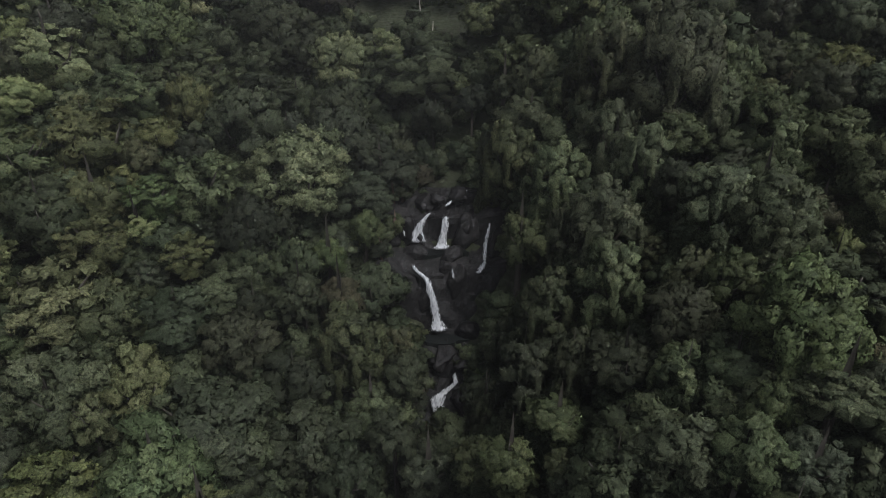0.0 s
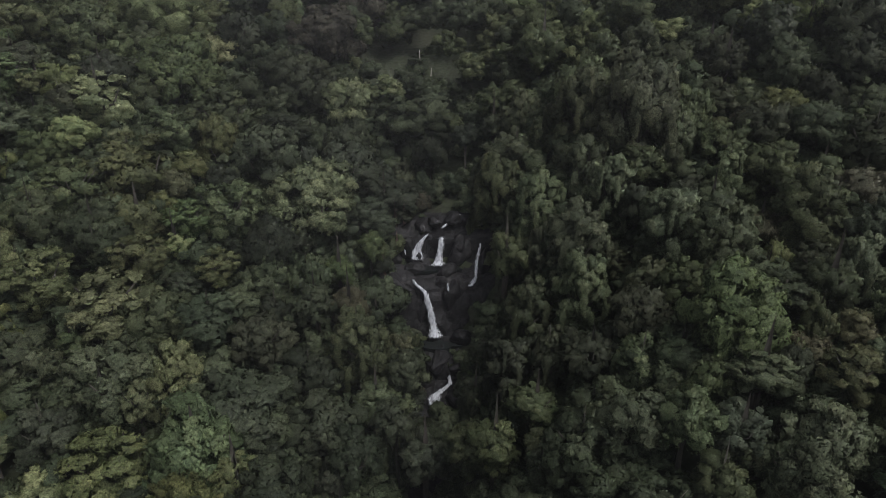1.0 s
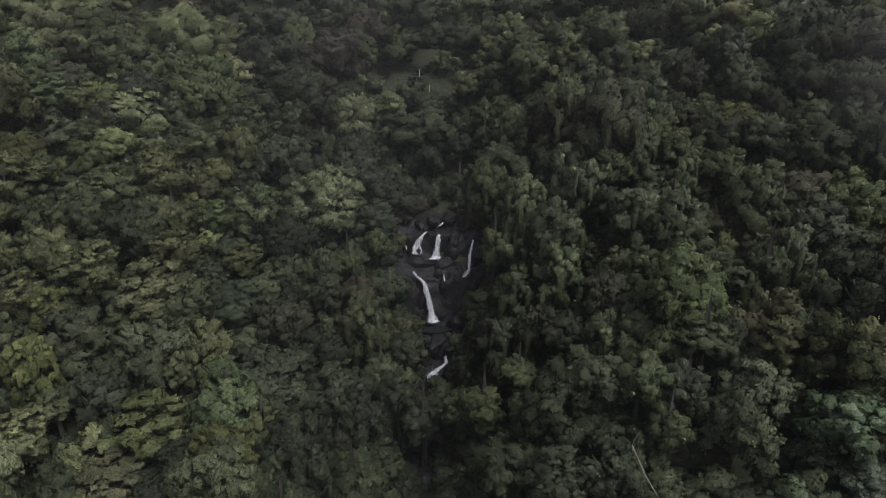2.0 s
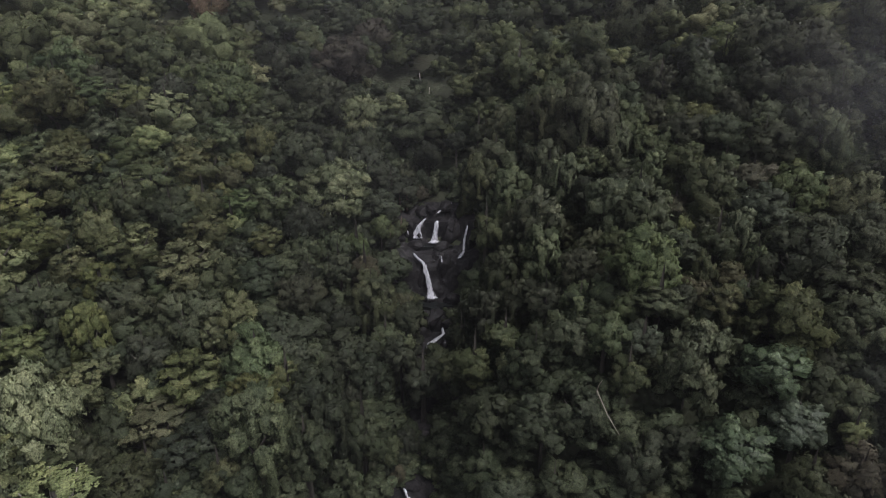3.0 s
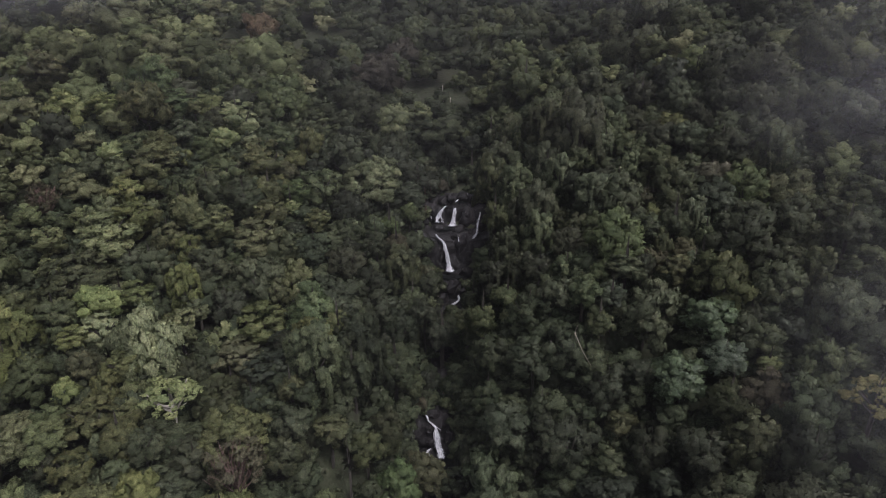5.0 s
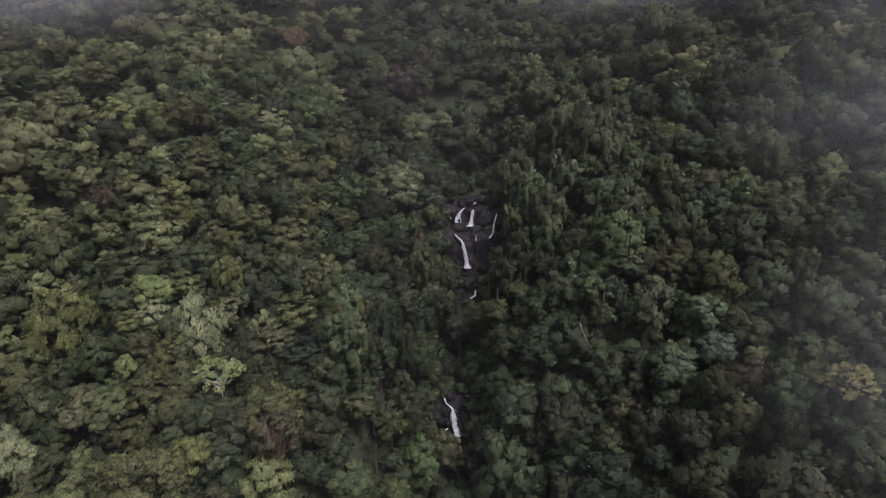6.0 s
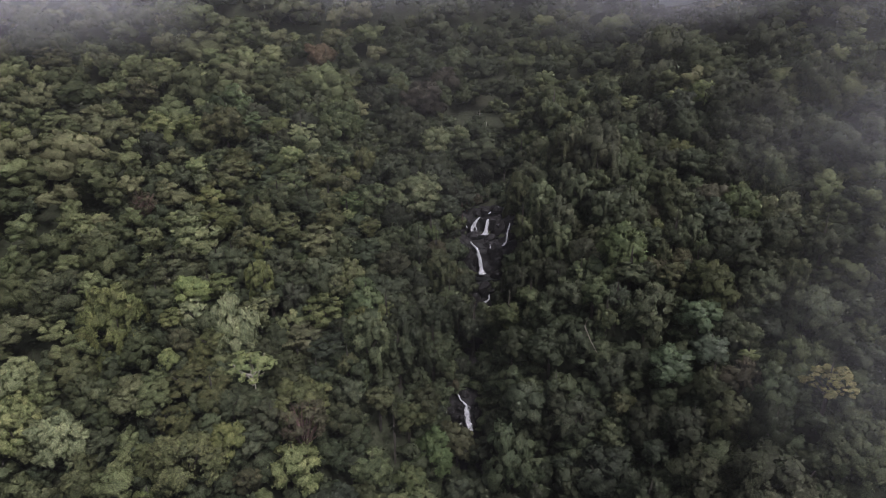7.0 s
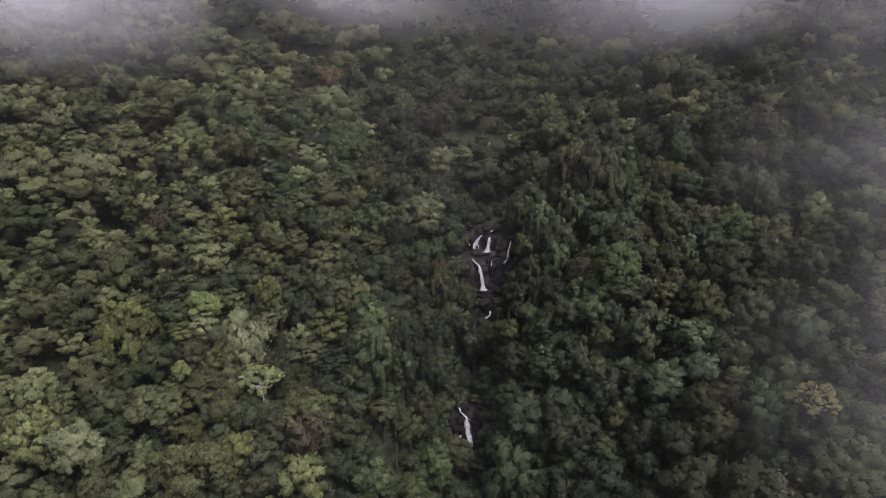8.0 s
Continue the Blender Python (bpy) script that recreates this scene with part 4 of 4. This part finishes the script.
# ---- undergrowth and far woods ----
def far_woods(tint, seed, spread_out, label, name="far_woods", size=0.125, n_leaf=380, boughs=8, per=4):
    rng = np.random.default_rng(seed)
    chunks, builds = [], []
    for b in range(6):
        c, r = heap(rng, boughs, 0.62, 1.05 / math.sqrt(boughs), float(rng.uniform(0.75, 1.05)))
        builds.append(join(leafy(rng, c, r, per, 0.2, n_leaf, size)))
    for x, y, z, s in spread_out:
        v, f, n, k = builds[int(rng.integers(6))]
        w = rng.uniform(0, 6.28)
        spin = np.array([[math.cos(w), math.sin(w), 0], [-math.sin(w), math.cos(w), 0], [0, 0, 1]])
        v, n = v @ spin, n @ spin
        wide = s * rng.uniform(0.85, 1.2, 3)
        chunks.append((v * wide + [x, y, z], f, n, np.clip(k * 0.6 + rng.uniform(-0.25, 0.65), -0.2, 1.2)))
    verts, faces, normals, shade = join(chunks)
    me = mesh(name, verts, faces, LEAF_FAR, normals=normals, clump=shade)
    ob = new(name, me)
    ob.color = (*TINT[tint], 1)
    return tagged(ob, label, "woods" if name == "far_woods" else "undergrowth", kind="stuff")


far = {"deep": [], "mid": [], "olive": [], "pale": []}
taken = {}
for x, y, r in STANDING:
    taken.setdefault((int(x // 8), int(y // 8)), []).append((x, y, r))
total = 0
for attempt in range(30000):
    y = rng.uniform(-12, 215)
    x = rng.uniform(-74 - 0.84 * max(y, 0), 52 + 0.66 * max(y, 0))
    r = float(np.clip(rng.lognormal(1.15, 0.36), 1.8, 6.5))
    if y < 70 and abs(x) < 44 + 0.25 * max(y, 0) or 20 < y < 76 and abs(x - float(stream_x(y))) < 8 or (x + 5) ** 2 + (y - 95) ** 2 < 30:
        continue
    cell = int(x // 8), int(y // 8)
    if any((x - a) ** 2 + (y - b) ** 2 < (0.6 * (r + c)) ** 2 for i in (-1, 0, 1) for j in (-1, 0, 1) for a, b, c in taken.get((cell[0] + i, cell[1] + j), [])):
        continue
    taken.setdefault(cell, []).append((x, y, r))
    # Deeper tints over the cleft carry on the gully shade in leaf colour.
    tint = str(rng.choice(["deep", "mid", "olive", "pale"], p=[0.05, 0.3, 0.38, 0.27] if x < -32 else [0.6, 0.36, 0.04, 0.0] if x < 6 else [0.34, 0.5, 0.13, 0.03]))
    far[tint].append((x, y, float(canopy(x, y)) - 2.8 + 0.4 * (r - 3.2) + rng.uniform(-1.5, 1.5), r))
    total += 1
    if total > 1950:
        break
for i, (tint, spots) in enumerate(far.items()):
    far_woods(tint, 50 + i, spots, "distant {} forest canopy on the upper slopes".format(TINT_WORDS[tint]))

low = []
for attempt in range(3000):
    x, y = rng.uniform(-70, 66), rng.uniform(0, 96)
    s = abs(x - float(stream_x(y)))
    if s < open_water(x, y) + 0.6:
        continue
    r = min(rng.uniform(1.5, 2.8), 1.0 + 0.25 * s)
    lift = rng.uniform(0.2, 2.3) if s > 9 else 0.0
    low.append((x, y, float(ground(x, y)) + r * 0.6 + lift, r))
# Deep tint: the shade in creases between crowns, put into leaf colour.
far_woods("deep", 91, low, "dark green tangle of shrubs under the trees", "undergrowth", 0.16, 110, 5, 3)


# ---- mist over the slope ----
def mist_material():
    """Thin cloud: thick over the top of the slope, in one drift low on it, and a trace everywhere that stands for
    distance haze.
    """
    m, nodes, links, bsdf = material("mist")
    tc, xyz = nodes.new("ShaderNodeTexCoord"), nodes.new("ShaderNodeSeparateXYZ")
    links.new(tc.outputs["Object"], xyz.inputs[0])

    def calc(op, p, q=0.0):
        return math_node(nodes, links, op, p, q)

    def rise(value, a, b, top):
        r = nodes.new("ShaderNodeMapRange")
        r.interpolation_type = "SMOOTHSTEP"
        for k, v in (("From Min", a), ("From Max", b), ("To Min", 0.0), ("To Max", top)):
            r.inputs[k].default_value = v
        links.new(value, r.inputs["Value"])
        return r.outputs["Result"]

    billow = rise(noise_node(nodes, links, 0.028, 6), 0.32, 0.68, 1.0)
    wisp = calc("ADD", calc("MULTIPLY", billow, 0.8), 0.2)

    def bank(cx, cy, wide, deep, thick):
        """One bank of mist, thickest at its middle."""
        dx = calc("DIVIDE", calc("SUBTRACT", xyz.outputs["X"], cx), wide)
        dy = calc("DIVIDE", calc("SUBTRACT", xyz.outputs["Y"], cy), deep)
        reach = calc("SQRT", calc("ADD", calc("MULTIPLY", dx, dx), calc("MULTIPLY", dy, dy)))
        return rise(calc("MULTIPLY", reach, -1.0), -1.0, 0.0, thick)

    top = calc("MULTIPLY", rise(xyz.outputs["Y"], 112, 195, 0.55), wisp)
    banks = bank(-124, 102, 60, 44, 0.5)
    for spot in ((54, 120, 50, 44, 0.45), (-45, 142, 70, 32, 0.2), (72, 42, 36, 42, 0.19), (84, 84, 34, 30, 0.1), (58, 6, 30, 22, 0.12)):
        banks = calc("ADD", banks, bank(*spot))
    drift = calc("MULTIPLY", banks, wisp)
    # Distance haze put into the sheets as a faint opacity that grows uphill.
    haze = rise(xyz.outputs["Y"], 20, 140, 0.014)
    alpha = calc("MINIMUM", calc("ADD", calc("ADD", top, drift), calc("ADD", haze, 0.0025)), 0.8)
    soft, glow = nodes.new("ShaderNodeBsdfDiffuse"), nodes.new("ShaderNodeBsdfTranslucent")
    for n in (soft, glow):
        n.inputs["Color"].default_value = (0.8, 0.81, 0.84, 1)
    both, clear, mix = nodes.new("ShaderNodeMixShader"), nodes.new("ShaderNodeBsdfTransparent"), nodes.new("ShaderNodeMixShader")
    links.new(soft.outputs[0], both.inputs[1])
    links.new(glow.outputs[0], both.inputs[2])
    links.new(alpha, mix.inputs[0])
    links.new(clear.outputs[0], mix.inputs[1])
    links.new(both.outputs[0], mix.inputs[2])
    links.new(mix.outputs[0], nodes["Material Output"].inputs["Surface"])
    nodes.remove(bsdf)
    return m


MIST = mist_material()
for lift, warp in ((7.0, 2.0), (11.0, 9.0), (15.0, 17.0)):
    mx, my = np.meshgrid(np.arange(-260, 241, 5.0), np.arange(-30, 261, 5.0))
    mz = canopy(mx, my) + lift + 2.0 * np.sin(mx / 17 + warp) * np.cos(my / 23 + warp)
    veil = new("mist", mesh("mist", np.stack([mx, my, mz], -1).reshape(-1, 3), grid_faces(mx.shape[1], mx.shape[0]), MIST, True))
    tagged(veil, "thin grey mist drifting over the forested slope", "mist", kind="stuff")
